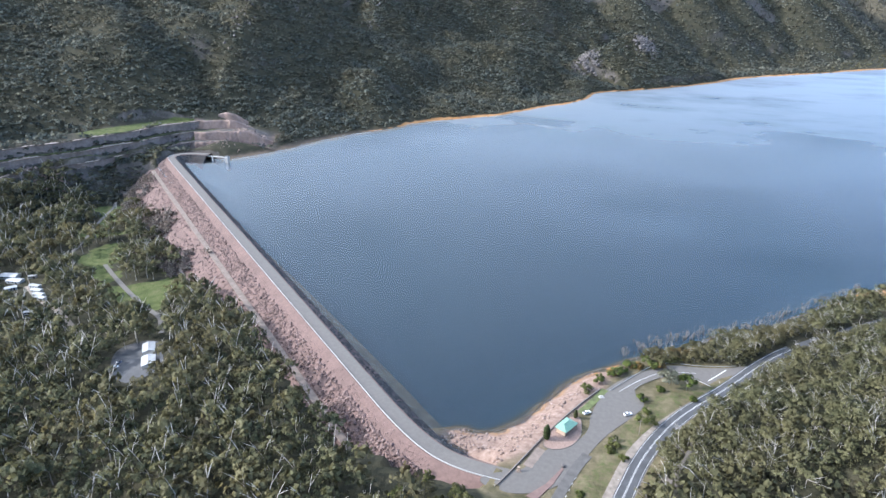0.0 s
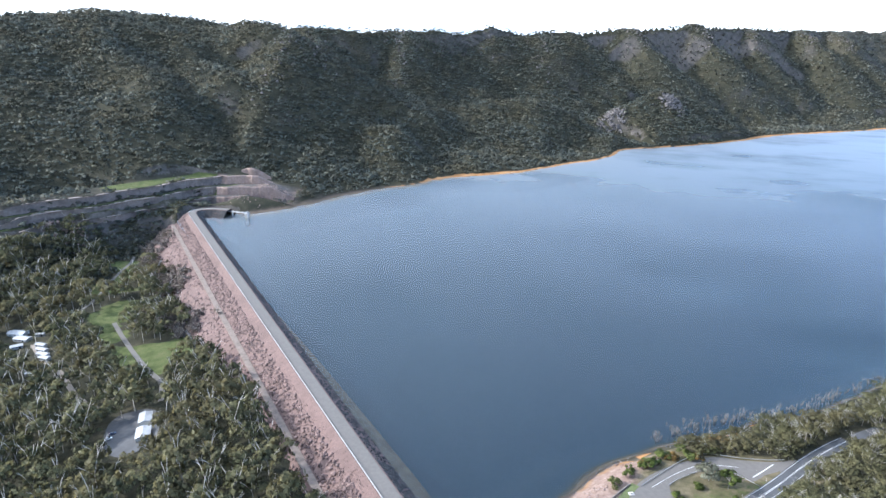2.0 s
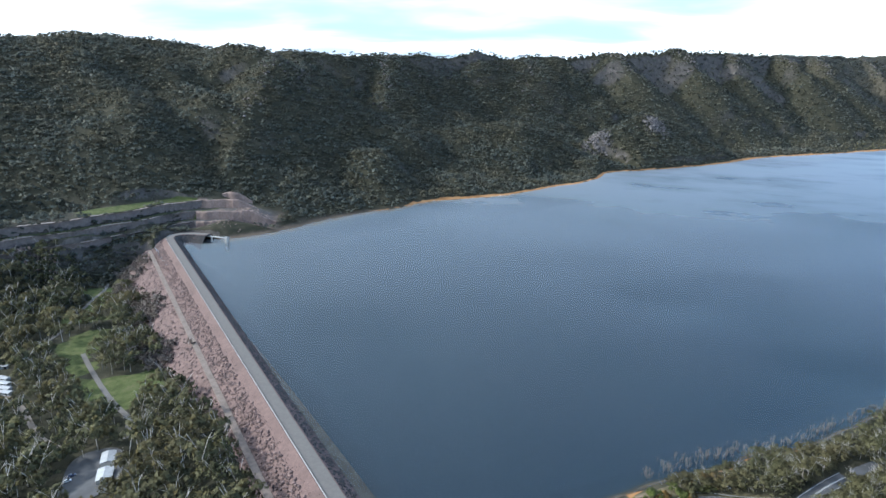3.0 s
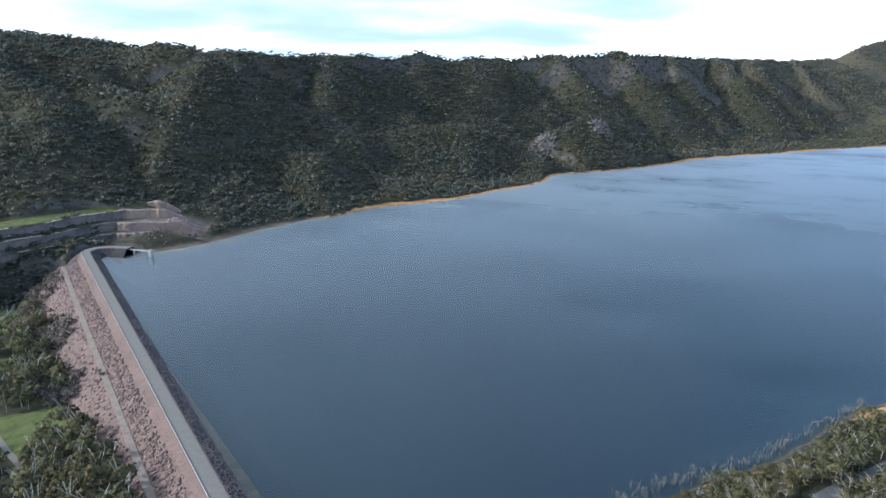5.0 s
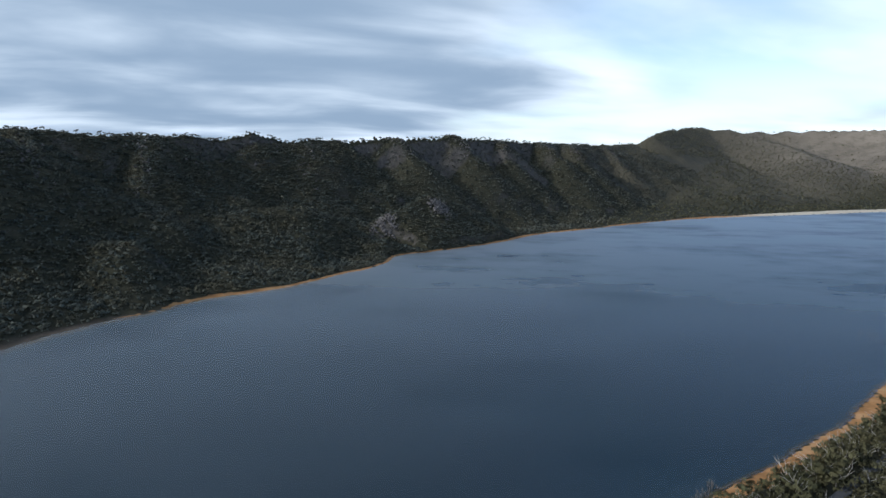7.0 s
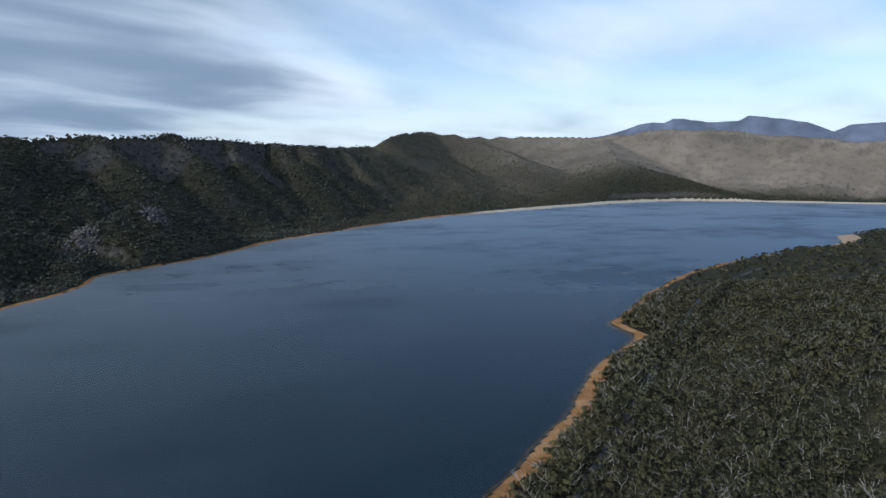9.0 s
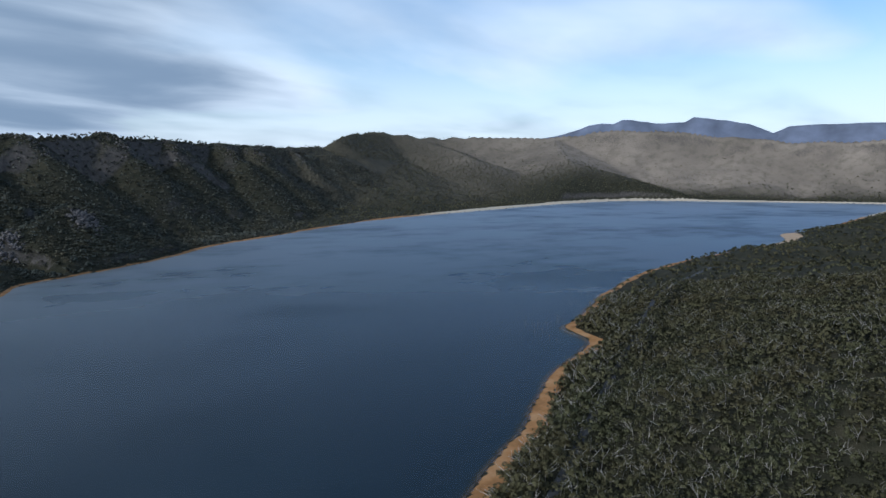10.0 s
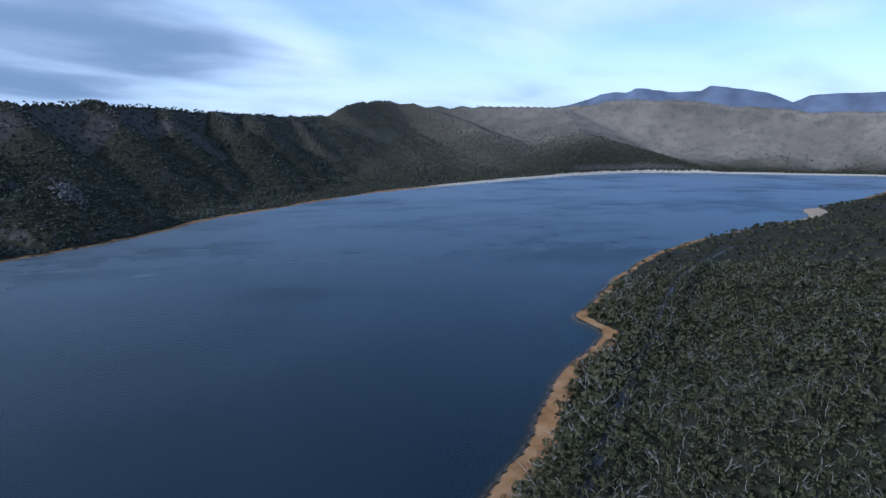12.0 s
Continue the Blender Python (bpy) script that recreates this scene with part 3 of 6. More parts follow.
    nlev = 3 + 11 * smooth(behind + e_jag, -16, -14) * (1 - smooth(along_end, 40, 52)) + 22 * smooth(behind + e_jag, 0, 2) * smooth(along_end, 40, 52) + 11 * smooth(behind + e_jag, 0, 2) * (1 - smooth(along_end, 40, 52)) + 12 * smooth(behind + e_jag, 26, 28)
    nlev = np.minimum(nlev, 3 + np.maximum(116 - along_end, 0) * 0.5)
    z = z * (1 - q_in) + np.maximum(lev, nlev) * q_in
    # car park and road benches
    dp, _ = near_line(x, y, PARK)
    drd, zrd = near_line(x, y, ROAD, 2)
    zrd = np.maximum(zrd, 3)
    fr = 1 - smooth(drd, 9, 20)
    z = z * (1 - fr) + zrd * fr
    flat = 1 - smooth(dp, 15, 24 + 8 * smooth(-x, 20, 60))
    flat = flat * smooth(drd, 4.5, 9)
    z = z * (1 - flat) + park_level(x, y) * flat
    # shore and bed
    width = 8 + 9 * smooth(fbm(x / 130, y / 130, 3, 77), -0.2, 0.25) - 15 * smooth(y, 300, 330) * (1 - smooth(y, 470, 530)) * smooth(x, -60, -20) + 5 * smooth(x, 60, 160) * smooth(y, 420, 500) * (1 - smooth(y, 1000, 1200)) + 30 * south + 45 * np.exp(-((x - 1590) ** 2 + (y - 1490) ** 2) / 110 ** 2)
    bank = (1 - smooth(ds, width - 4, width + 4)) * (1 - below) * (~lake)
    cap = (0.09 + 0.13 * south) * ds + np.maximum(ds - width, 0) * 0.5 + np.maximum(ds - width, 0) ** 2 * 0.02
    dry = np.where(below > 0.6, z, np.maximum(np.minimum(z, cap + 60 * np.maximum(flat, fr)), (0.09 + 0.13 * south) * np.minimum(ds, 14 + 22 * south)))
    z = np.where(lake, -np.minimum(0.55 * np.maximum(ds - 2, 0), 24) - 0.06 * np.minimum(ds, 8) - 0.05, dry)
    # bed under the embankment
    d_crest, _ = near_line(x, y, CREST_MID)
    core = (1 - smooth(d_crest, 14, 19)) * smooth(-70 - x, 0, 12)
    core = np.maximum(core, smooth(run, 0, 14) * (1 - smooth(run, 620, 650)) * smooth(off, -31, -26) * (1 - smooth(off, 10, 16)))
    z = z * (1 - core) + np.minimum(z, np.where(off < 2, -9.0, -2.0)) * core
    lawn_d, _ = near_line(x, y, LAWN_LINE)
    lawn = (1 - smooth(lawn_d, 16, 38)) * smooth(0.5 + 1.9 * fbm(x / 42, y / 42, 3, 81), 0.42, 0.6)
    lawn = np.maximum(lawn, q_in * smooth(-u + jag, 719, 721) * (1 - smooth(-u, 742, 756)) * 0.9 * smooth(y, 500, 560))
    lawn = np.maximum(lawn, q_in * 0.8 * (smooth(-u + jag, 703, 705) * (1 - smooth(-u + jag, 710, 712)) + smooth(-u + jag, 688, 690) * (1 - smooth(-u + jag, 695, 697))))
    verge = (1 - smooth(dp, 26, 34)) * smooth(dp, 10, 13) * smooth(x + 60 - 0.25 * (y - 206), 12, 18) * 0.47 * (1 - smooth(y, 316, 326))
    lawn = np.maximum(lawn, verge)
    d_pink, _ = near_line(x, y, PINK_LINE)
    pink = (1 - smooth(d_pink, 23, 28)) * (~lake) * (1 - smooth(x + 66 - 0.3 * (y - 197), -0.5, 1.0)) * (1 - smooth(y, 306, 332))
    stony = bank * 0.8 * (1 - smooth(y + 0.4 * x, 560, 780)) * smooth(-x, 300, 420)
    bank = bank - 0.9 * stony
    n_rock = n_in * (1 - smooth(x, -640, -600) * 0.4)
    q_rock = q_in * 0.25 * (1 - np.clip(lawn * 1.6, 0, 1)) * (1 - 0.75 * smooth(u, -686, -678))
    dry = np.maximum(1 - smooth(dp, 24, 32), 1 - smooth(drd, 7, 10)) * (1 - smooth(y, 330, 350))
    dry = np.maximum(dry, 0.4 * smooth(x - 0.2 * (y - 200), -48, -30) * smooth(y, 60, 160) * (1 - smooth(y, 900, 1100)) * (1 - below))
    return dict(z=z, dry=dry, ds=ds, lake=lake, t=t, below=below, off=off, run=run, quarry=np.maximum(q_in, n_in), lawn=lawn, bank=bank, pink=np.maximum(np.maximum(pink, 0.45 * stony), n_in * 0.5 * smooth(fbm(x / 12, y / 12, 3, 88), -0.1, 0.15)), road=drd, park=dp, south=south, rock=np.maximum(n_rock, q_rock))


CREST = np.vstack([chaikin([(-640, 612), (-668, 607), (-683, 592), (-680, 574), tuple(CREST_A + ALONG * 6)], 3)] + [CREST_A + ALONG * s for s in np.arange(12, 600, 12)] + [chaikin([tuple(CREST_A + ALONG * 600), (-128, 216), (-100, 203), (-72, 199), (-50, 203)], 3)])
CREST_HEIGHT = CREST_Z + 3.0 * smooth(CREST[:, 0], -105, -60)


def frames_along(line):
    d = np.gradient(line, axis=0)
    d /= np.linalg.norm(d, axis=1, keepdims=True)
    return d, np.stack([-d[:, 1], d[:, 0]], 1)


CREST_MID = CREST + frames_along(CREST)[1] * 4.0
LAWN_LINE = chaikin([(-665, 455), (-585, 395), (-520, 350), (-440, 325), (-400, 300)], 2)
PINK_LINE = chaikin([(-112, 224), (-96, 226), (-82, 232), (-72, 258), (-58, 290), (-50, 316)], 2)


TRACK_A = [(-520, 345), (-474, 323), (-427, 302), (-400, 292), (-374, 283), (-350, 262)]
TRACK_B = [(-545, 285), (-501, 269), (-475, 266), (-449, 256), (-415, 243), (-385, 240)]
TRACK_C = [(-690, 492), (-672, 475), (-645, 431), (-613, 396), (-585, 360), (-570, 335)]
CLEARINGS = [(-336, 232, 21), (-322, 218, 15), (-312, 206, 9), (-575, 288, 17), (-545, 275, 14), (-520, 272, 17), (-495, 254, 10), (-459, 227, 9), (-566, 275, 12), (-655, 652, 44), (-642, 704, 36), (-690, 700, 38)]


def heights(pts):
    a = np.array(pts, float)
    return land(a[:, 0], a[:, 1])["z"]


def mesh_from(name, verts, faces, mats, index=None, smooth_shade=False):
    me = bpy.data.meshes.new(name)
    verts, faces = np.asarray(verts, np.float32), np.asarray(faces, np.int32)
    k = faces.shape[1]
    me.vertices.add(len(verts)); me.loops.add(faces.size); me.polygons.add(len(faces))
    me.vertices.foreach_set("co", verts.ravel())
    me.loops.foreach_set("vertex_index", faces.ravel())
    me.polygons.foreach_set("loop_start", np.arange(0, faces.size, k, dtype=np.int32))
    for mt in mats:
        me.materials.append(mt)
    if index is not None:
        me.polygons.foreach_set("material_index", np.asarray(index, np.int32))
    if smooth_shade:
        me.polygons.foreach_set("use_smooth", np.ones(len(faces), bool))
    me.update(calc_edges=True)
    return me


def spaced(*stops):
    """Coordinates from stop to stop, (start, step), ... (end,)."""
    out = []
    for (a, st), (b, *_) in zip(stops[:-1], stops[1:]):
        out.append(np.arange(a, b - st * 0.3, st))
    return np.concatenate(out + [[stops[-1][0]]])


def build_ground():
    xs = spaced((-3200, 80), (-1500, 16), (-860, 8), (-810, 3), (-660, 6), (-600, 9), (-130, 6), (130, 10), (500, 13), (1500, 17), (2700, 22), (4300, 60), (5200, 0))
    ys = spaced((-1600, 60), (-300, 16), (150, 6), (390, 5), (600, 3), (726, 9), (760, 11), (1900, 15), (3300, 24), (4500, 60), (5200, 0))
    gx, gy = np.meshgrid(xs, ys)
    L = land(gx.ravel(), gy.ravel())
    n, mm = len(xs), len(ys)
    v = np.stack([gx.ravel(), gy.ravel(), L["z"]], 1)
    i = (np.arange(mm - 1)[:, None] * n + np.arange(n - 1)[None]).ravel()
    f = np.stack([i, i + 1, i + n + 1, i + n], 1)
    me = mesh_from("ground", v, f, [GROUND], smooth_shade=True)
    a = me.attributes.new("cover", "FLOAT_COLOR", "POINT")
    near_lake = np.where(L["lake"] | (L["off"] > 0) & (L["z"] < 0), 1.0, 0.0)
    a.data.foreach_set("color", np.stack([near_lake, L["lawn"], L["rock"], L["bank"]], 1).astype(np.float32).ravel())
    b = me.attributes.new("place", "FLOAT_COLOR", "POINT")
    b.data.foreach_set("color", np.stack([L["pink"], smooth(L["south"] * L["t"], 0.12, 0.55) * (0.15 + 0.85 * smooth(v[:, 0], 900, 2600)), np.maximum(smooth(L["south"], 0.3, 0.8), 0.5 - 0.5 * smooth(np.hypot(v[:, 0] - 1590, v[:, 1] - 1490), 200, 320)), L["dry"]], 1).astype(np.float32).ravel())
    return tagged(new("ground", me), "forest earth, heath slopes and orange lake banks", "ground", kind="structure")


build_ground()


# Distance haze is put into this base colour as blue-grey.
HAZED_RANGE = plain("hazed_far_range", (0.13, 0.15, 0.21), 0.95, size=160.0, vary=0.3)


def build_far_range():
    """Table-topped sandstone ranges at the far end of the valley, near the limit of sight."""
    for name, label, crest in (("far_range", "distant table-topped sandstone range, blue haze in its colour", [(2120, 4560, 330), (2310, 4470, 388), (2530, 4345, 420), (2690, 4235, 478), (2730, 4205, 500), (2805, 4150, 515), (2880, 4100, 508), (2930, 4058, 540), (2985, 4015, 536), (3110, 3915, 508), (3260, 3785, 510), (3305, 3740, 545), (3350, 3700, 540), (3450, 3600, 520), (3560, 3490, 490), (3672, 3370, 420), (3720, 3310, 380)]),
                               ("far_plateau", "long low plateau on the horizon, blue haze in its colour", [(3560, 3520, 380), (3690, 3390, 428), (3745, 3320, 468), (3830, 3210, 474), (4005, 2970, 478), (4200, 2650, 470), (4400, 2200, 440)])):
        c = np.array(crest, float)
        seg = np.concatenate([[0], np.cumsum(np.hypot(*np.diff(c[:, :2], axis=0).T))])
        d = np.arange(0, seg[-1], 14.0)
        p = np.column_stack([np.interp(d, seg, c[:, k]) for k in range(3)])
        p[:, 2] += 9 * fbm(d / 60, d * 0 + 3, 3, 72)
        out = np.array((20.0, 217.0)) - p[:, :2]
        out /= np.linalg.norm(out, axis=1, keepdims=True)
        rows = []
        for off, share in ((40, 0.96), (0, 1.0), (-6, 0.985), (-22, 0.90), (-60, 0.80), (-180, 0.45), (-260, 0.0)):
            fold = 34 * fbm(d / 120, d * 0 + off / 90, 4, 73) * (off < -10)
            q = p[:, :2] + out * (-off + fold)[:, None]
            rows.append(np.column_stack([q, 150 + (p[:, 2] - 150) * share]))
        V = np.vstack(rows)
        m = len(d)
        i = (np.arange(len(rows) - 1)[:, None] * m + np.arange(m - 1)[None]).ravel()
        tagged(new(name, mesh_from(name, V, np.stack([i, i + 1, i + m + 1, i + m], 1), [HAZED_RANGE], smooth_shade=True)), label, "backdrop", kind="structure")


build_far_range()


def build_water():
    bm = bmesh.new()
    for p in ((-700, 590), (-690, 560), (-100, 200), (4600, 1900), (4600, 2700), (2400, 3420), (900, 2900), (-700, 1500)):
        bm.verts.new((*p, 0.0))
    bm.faces.new(bm.verts)
    bmesh.ops.triangulate(bm, faces=bm.faces)
    for f in bm.faces:
        if f.normal.z < 0:
            f.normal_flip()
    me = bpy.data.meshes.new("lake")
    bm.to_mesh(me); bm.free()
    me.materials.append(WATER)
    return tagged(new("water", me), "wind-ruffled dark blue reservoir water", "lake", kind="structure")


build_water()


# ---- forests ----
def icosa(rng, r, squash=1.0, jitter=0.25):
    g = (1 + 5 ** 0.5) / 2
    v = np.array([(-1, g, 0), (1, g, 0), (-1, -g, 0), (1, -g, 0), (0, -1, g), (0, 1, g), (0, -1, -g), (0, 1, -g), (g, 0, -1), (g, 0, 1), (-g, 0, -1), (-g, 0, 1)], float)
    v /= np.linalg.norm(v[0])
    v *= (1 + rng.uniform(-jitter, jitter, (12, 1))) * r
    v[:, 2] *= squash
    f = np.array([(0, 11, 5), (0, 5, 1), (0, 1, 7), (0, 7, 10), (0, 10, 11), (1, 5, 9), (5, 11, 4), (11, 10, 2), (10, 7, 6), (7, 1, 8), (3, 9, 4), (3, 4, 2), (3, 2, 6), (3, 6, 8), (3, 8, 9), (4, 9, 5), (2, 4, 11), (6, 2, 10), (8, 6, 7), (9, 8, 1)])
    return v, f


def octa(rng, r, squash=1.0):
    v = np.array([(1, 0, 0), (0, 1, 0), (-1, 0, 0), (0, -1, 0), (0, 0, 1), (0, 0, -1)], float) * r * rng.uniform(0.7, 1.25, (6, 1))
    v[:, 2] *= squash
    return v, np.array([(0, 1, 4), (1, 2, 4), (2, 3, 4), (3, 0, 4), (1, 0, 5), (2, 1, 5), (3, 2, 5), (0, 3, 5)])


def joined(parts):
    vs, fs, n = [], [], 0
    for v, f in parts:
        vs.append(v); fs.append(f + n); n += len(v)
    return np.vstack(vs), np.vstack(fs)


def limb(p0, p1, r0, r1, sides=3):
    p0, p1 = np.array(p0, float), np.array(p1, float)
    d = (p1 - p0) / (np.linalg.norm(p1 - p0) + 1e-9)
    a = np.cross(d, (0.3, 0.9, 0.2)); a /= np.linalg.norm(a)
    b = np.cross(d, a)
    ang = np.arange(sides) * 2 * np.pi / sides
    ring = np.cos(ang)[:, None] * a + np.sin(ang)[:, None] * b
    v = np.vstack([p0 + ring * r0, p1 + ring * r1])
    f = []
    for k in range(sides):
        j = (k + 1) % sides
        f += [(k, j, sides + j), (k, sides + j, sides + k)]
    return v, np.array(f)


def leaves(rng, centres, radii, count, size):
    """Loose sprays of leaves as small bent four-sided tufts round clump centres."""
    k = rng.integers(0, len(centres), count)
    way = rng.normal(size=(count, 3)); way[:, 2] = np.abs(way[:, 2]) * 0.9 - 0.25
    way /= np.linalg.norm(way, axis=1, keepdims=True)
    pos = centres[k] + way * (radii[k] * rng.uniform(0.45, 1.1, count))[:, None] * np.array((1, 1, 0.8))
    nrm = way + rng.normal(size=(count, 3)) * 0.45
    nrm /= np.linalg.norm(nrm, axis=1, keepdims=True)
    a = np.cross(nrm, rng.normal(size=(count, 3))); a /= np.linalg.norm(a, axis=1, keepdims=True)
    b = np.cross(nrm, a)
    s = size * rng.uniform(0.6, 1.4, (count, 1))
    v = np.stack([pos - a * s - b * s * 0.5, pos + a * s * 0.6 - b * s * 0.7, pos + a * s + b * s * 0.5 - nrm * s * 0.3, pos - a * s * 0.5 + b * s * 0.8], 1).reshape(-1, 3)
    mid = np.array((0, 0, centres[:, 2].mean() - 0.7 * radii.max()))
    lie = 0.75 * way + 0.6 * (pos - mid) / np.linalg.norm(pos - mid, axis=1, keepdims=True) + 0.2 * nrm + np.array((0, 0, 0.42))
    lie /= np.linalg.norm(lie, axis=1, keepdims=True)
    v = np.hstack([v, np.repeat(lie, 4, 0)])
    q = np.arange(count)[:, None] * 4
    f = np.concatenate([q + np.array((0, 1, 2)), q + np.array((0, 2, 3))])
    return v, f


def make_tree(rng, height, spread, clumps, tufts, tuft_size, core=True, bare=0, sides=3, drop=0.32, stout=1.0):
    """A eucalypt: (crown, wood), each vertices and triangles; open crown of clumps on rising limbs."""
    n = clumps
    ang = rng.uniform(0, 2 * np.pi, n) + np.arange(n) * 2.4
    rad = spread * np.sqrt(rng.uniform(0.02, 0.8, n))
    hz = height * (0.86 - drop * (rad / spread) ** 1.5 + rng.uniform(-0.12, 0.08, n))
    cen = np.stack([np.cos(ang) * rad, np.sin(ang) * rad, hz], 1)
    cr = spread * rng.uniform(0.26, 0.5, n)
    crown = []
    if tufts:
        crown.append(leaves(rng, cen, cr, tufts, tuft_size))
    fork = np.array((rng.normal() * 0.3, rng.normal() * 0.3, height * 0.45))
    wood = [limb((0, 0, -1.0), fork, height * 0.02, height * 0.014, sides)]
    for c in cen[:2 if sides == 3 else 6]:
        wood.append(limb(fork, c, height * 0.011, height * 0.004, sides))
    if core == 3:
        wood = wood[:1] if bare else []
    h0, height = height, height * stout
    for _ in range(bare):
        a = rng.uniform(0, 2 * np.pi)
        tip = np.array((np.cos(a) * spread * rng.uniform(0.5, 1.3), np.sin(a) * spread * rng.uniform(0.5, 1.3), h0 * rng.uniform(0.9, 1.15)))
        mid = fork * 0.4 + tip * 0.6 + rng.normal(size=3) * 0.4
        wood += [limb(fork, mid, height * 0.011, height * 0.008), limb(mid, tip, height * 0.008, height * 0.004), limb(mid, tip + rng.normal(size=3) * 1.3, height * 0.007, height * 0.003)]
    return (joined(crown) if crown else None), (joined(wood) if wood else None)


def scatter_mesh(name, label, places, sizes, variants, leaf, wood, seed, category="trees"):
    """One mesh of many trees: each place takes a variant, turned and sized at random."""
    rng = np.random.default_rng(seed)
    pick = rng.integers(0, len(variants), len(places))
    turn = rng.uniform(0, 2 * np.pi, len(places))
    vs, fs, ix, ns, base = [], [], [], [], 0
    for k, (crown, stem) in enumerate(variants):
        sel = pick == k
        if not sel.any():
            continue
        for slot, geo in ((0, crown), (1, stem)):
            if geo is None:
                continue
            v, f = geo
            c, s = np.cos(turn[sel])[:, None], np.sin(turn[sel])[:, None]
            sc = sizes[sel][:, None]
            x = (v[None, :, 0] * c - v[None, :, 1] * s) * sc + places[sel][:, 0:1]
            y = (v[None, :, 0] * s + v[None, :, 1] * c) * sc + places[sel][:, 1:2]
            z = v[None, :, 2] * sc * (0.9 + 0.2 * ((turn[sel] * 7.3) % 1.0))[:, None] + places[sel][:, 2:3]
            m = sel.sum()
            vs.append(np.stack([x, y, z], 2).reshape(-1, 3))
            fs.append((f[None] + (np.arange(m) * len(v))[:, None, None]).reshape(-1, 3) + base)
            ix.append(np.full(m * len(f), slot))
            w = v[None, :, 3:] if v.shape[1] > 3 else np.array((0, 0, 1.0)) + 0 * v[None]
            ns.append(np.stack([w[:, :, 0] * c - w[:, :, 1] * s, w[:, :, 0] * s + w[:, :, 1] * c, w[:, :, 2] + 0 * c], 2).reshape(-1, 3))
            base += m * len(v)
    me = mesh_from(name, np.vstack(vs), np.vstack(fs), [leaf, wood], np.concatenate(ix))
    if leaf.name.startswith("leaf"):
        me.attributes.new("spray", "FLOAT_VECTOR", "POINT").data.foreach_set("vector", np.vstack(ns).astype(np.float32).ravel())
    return tagged(new(name, me), label, category, kind="stuff")


def jittered(x0, x1, y0, y1, step, seed):
    rng = np.random.default_rng(seed)
    gx, gy = np.meshgrid(np.arange(x0, x1, step), np.arange(y0, y1, step))
    gx = gx.ravel() + rng.uniform(-0.48, 0.48, gx.size) * step
    gy = gy.ravel() + rng.uniform(-0.48, 0.48, gy.size) * step
    return gx, gy, rng.uniform(0, 1, gx.size)


def wooded(L, x, y, keep, min_shore=9):
    """Where trees can stand: clear of water, dam, road, car park, lawns and rock."""
    ok = (~L["lake"]) & ((L["ds"] > min_shore) | (L["below"] > 0.9)) & (L["road"] > np.where(y > 385, 3.3, np.where(y > 332, 6.0, 7.0))) & (L["bank"] < 0.4) & (L["park"] > np.where((y > 326) | (x < -58), 7.5, 24)) & (L["lawn"] < 0.35) & ((L["quarry"] < 0.3) | (x - 0.33 * (y - 690) > -679) & (y < 612) | (L["t"] > -1) & (np.modf(x * 7.13 + y * 3.7)[0] ** 2 < 0.45) & (L["lawn"] < 0.1)) & (L["pink"] < 0.2)
    on_dam = (L["run"] > -12) & (L["run"] < 690) & (L["off"] > -24 - np.maximum(0, -4 - L["z"]) * 1.25) & (L["off"] < 20)
    for cx, cy, cr in CLEARINGS:
        ok &= (x - cx) ** 2 + (y - cy) ** 2 > cr * cr
    for tr in (TRACK_A, TRACK_B, TRACK_C):
        d, _ = near_line(x, y, chaikin(tr, 2))
        ok &= d > 5.5
    return ok & ~on_dam & keep


SINGLE = []


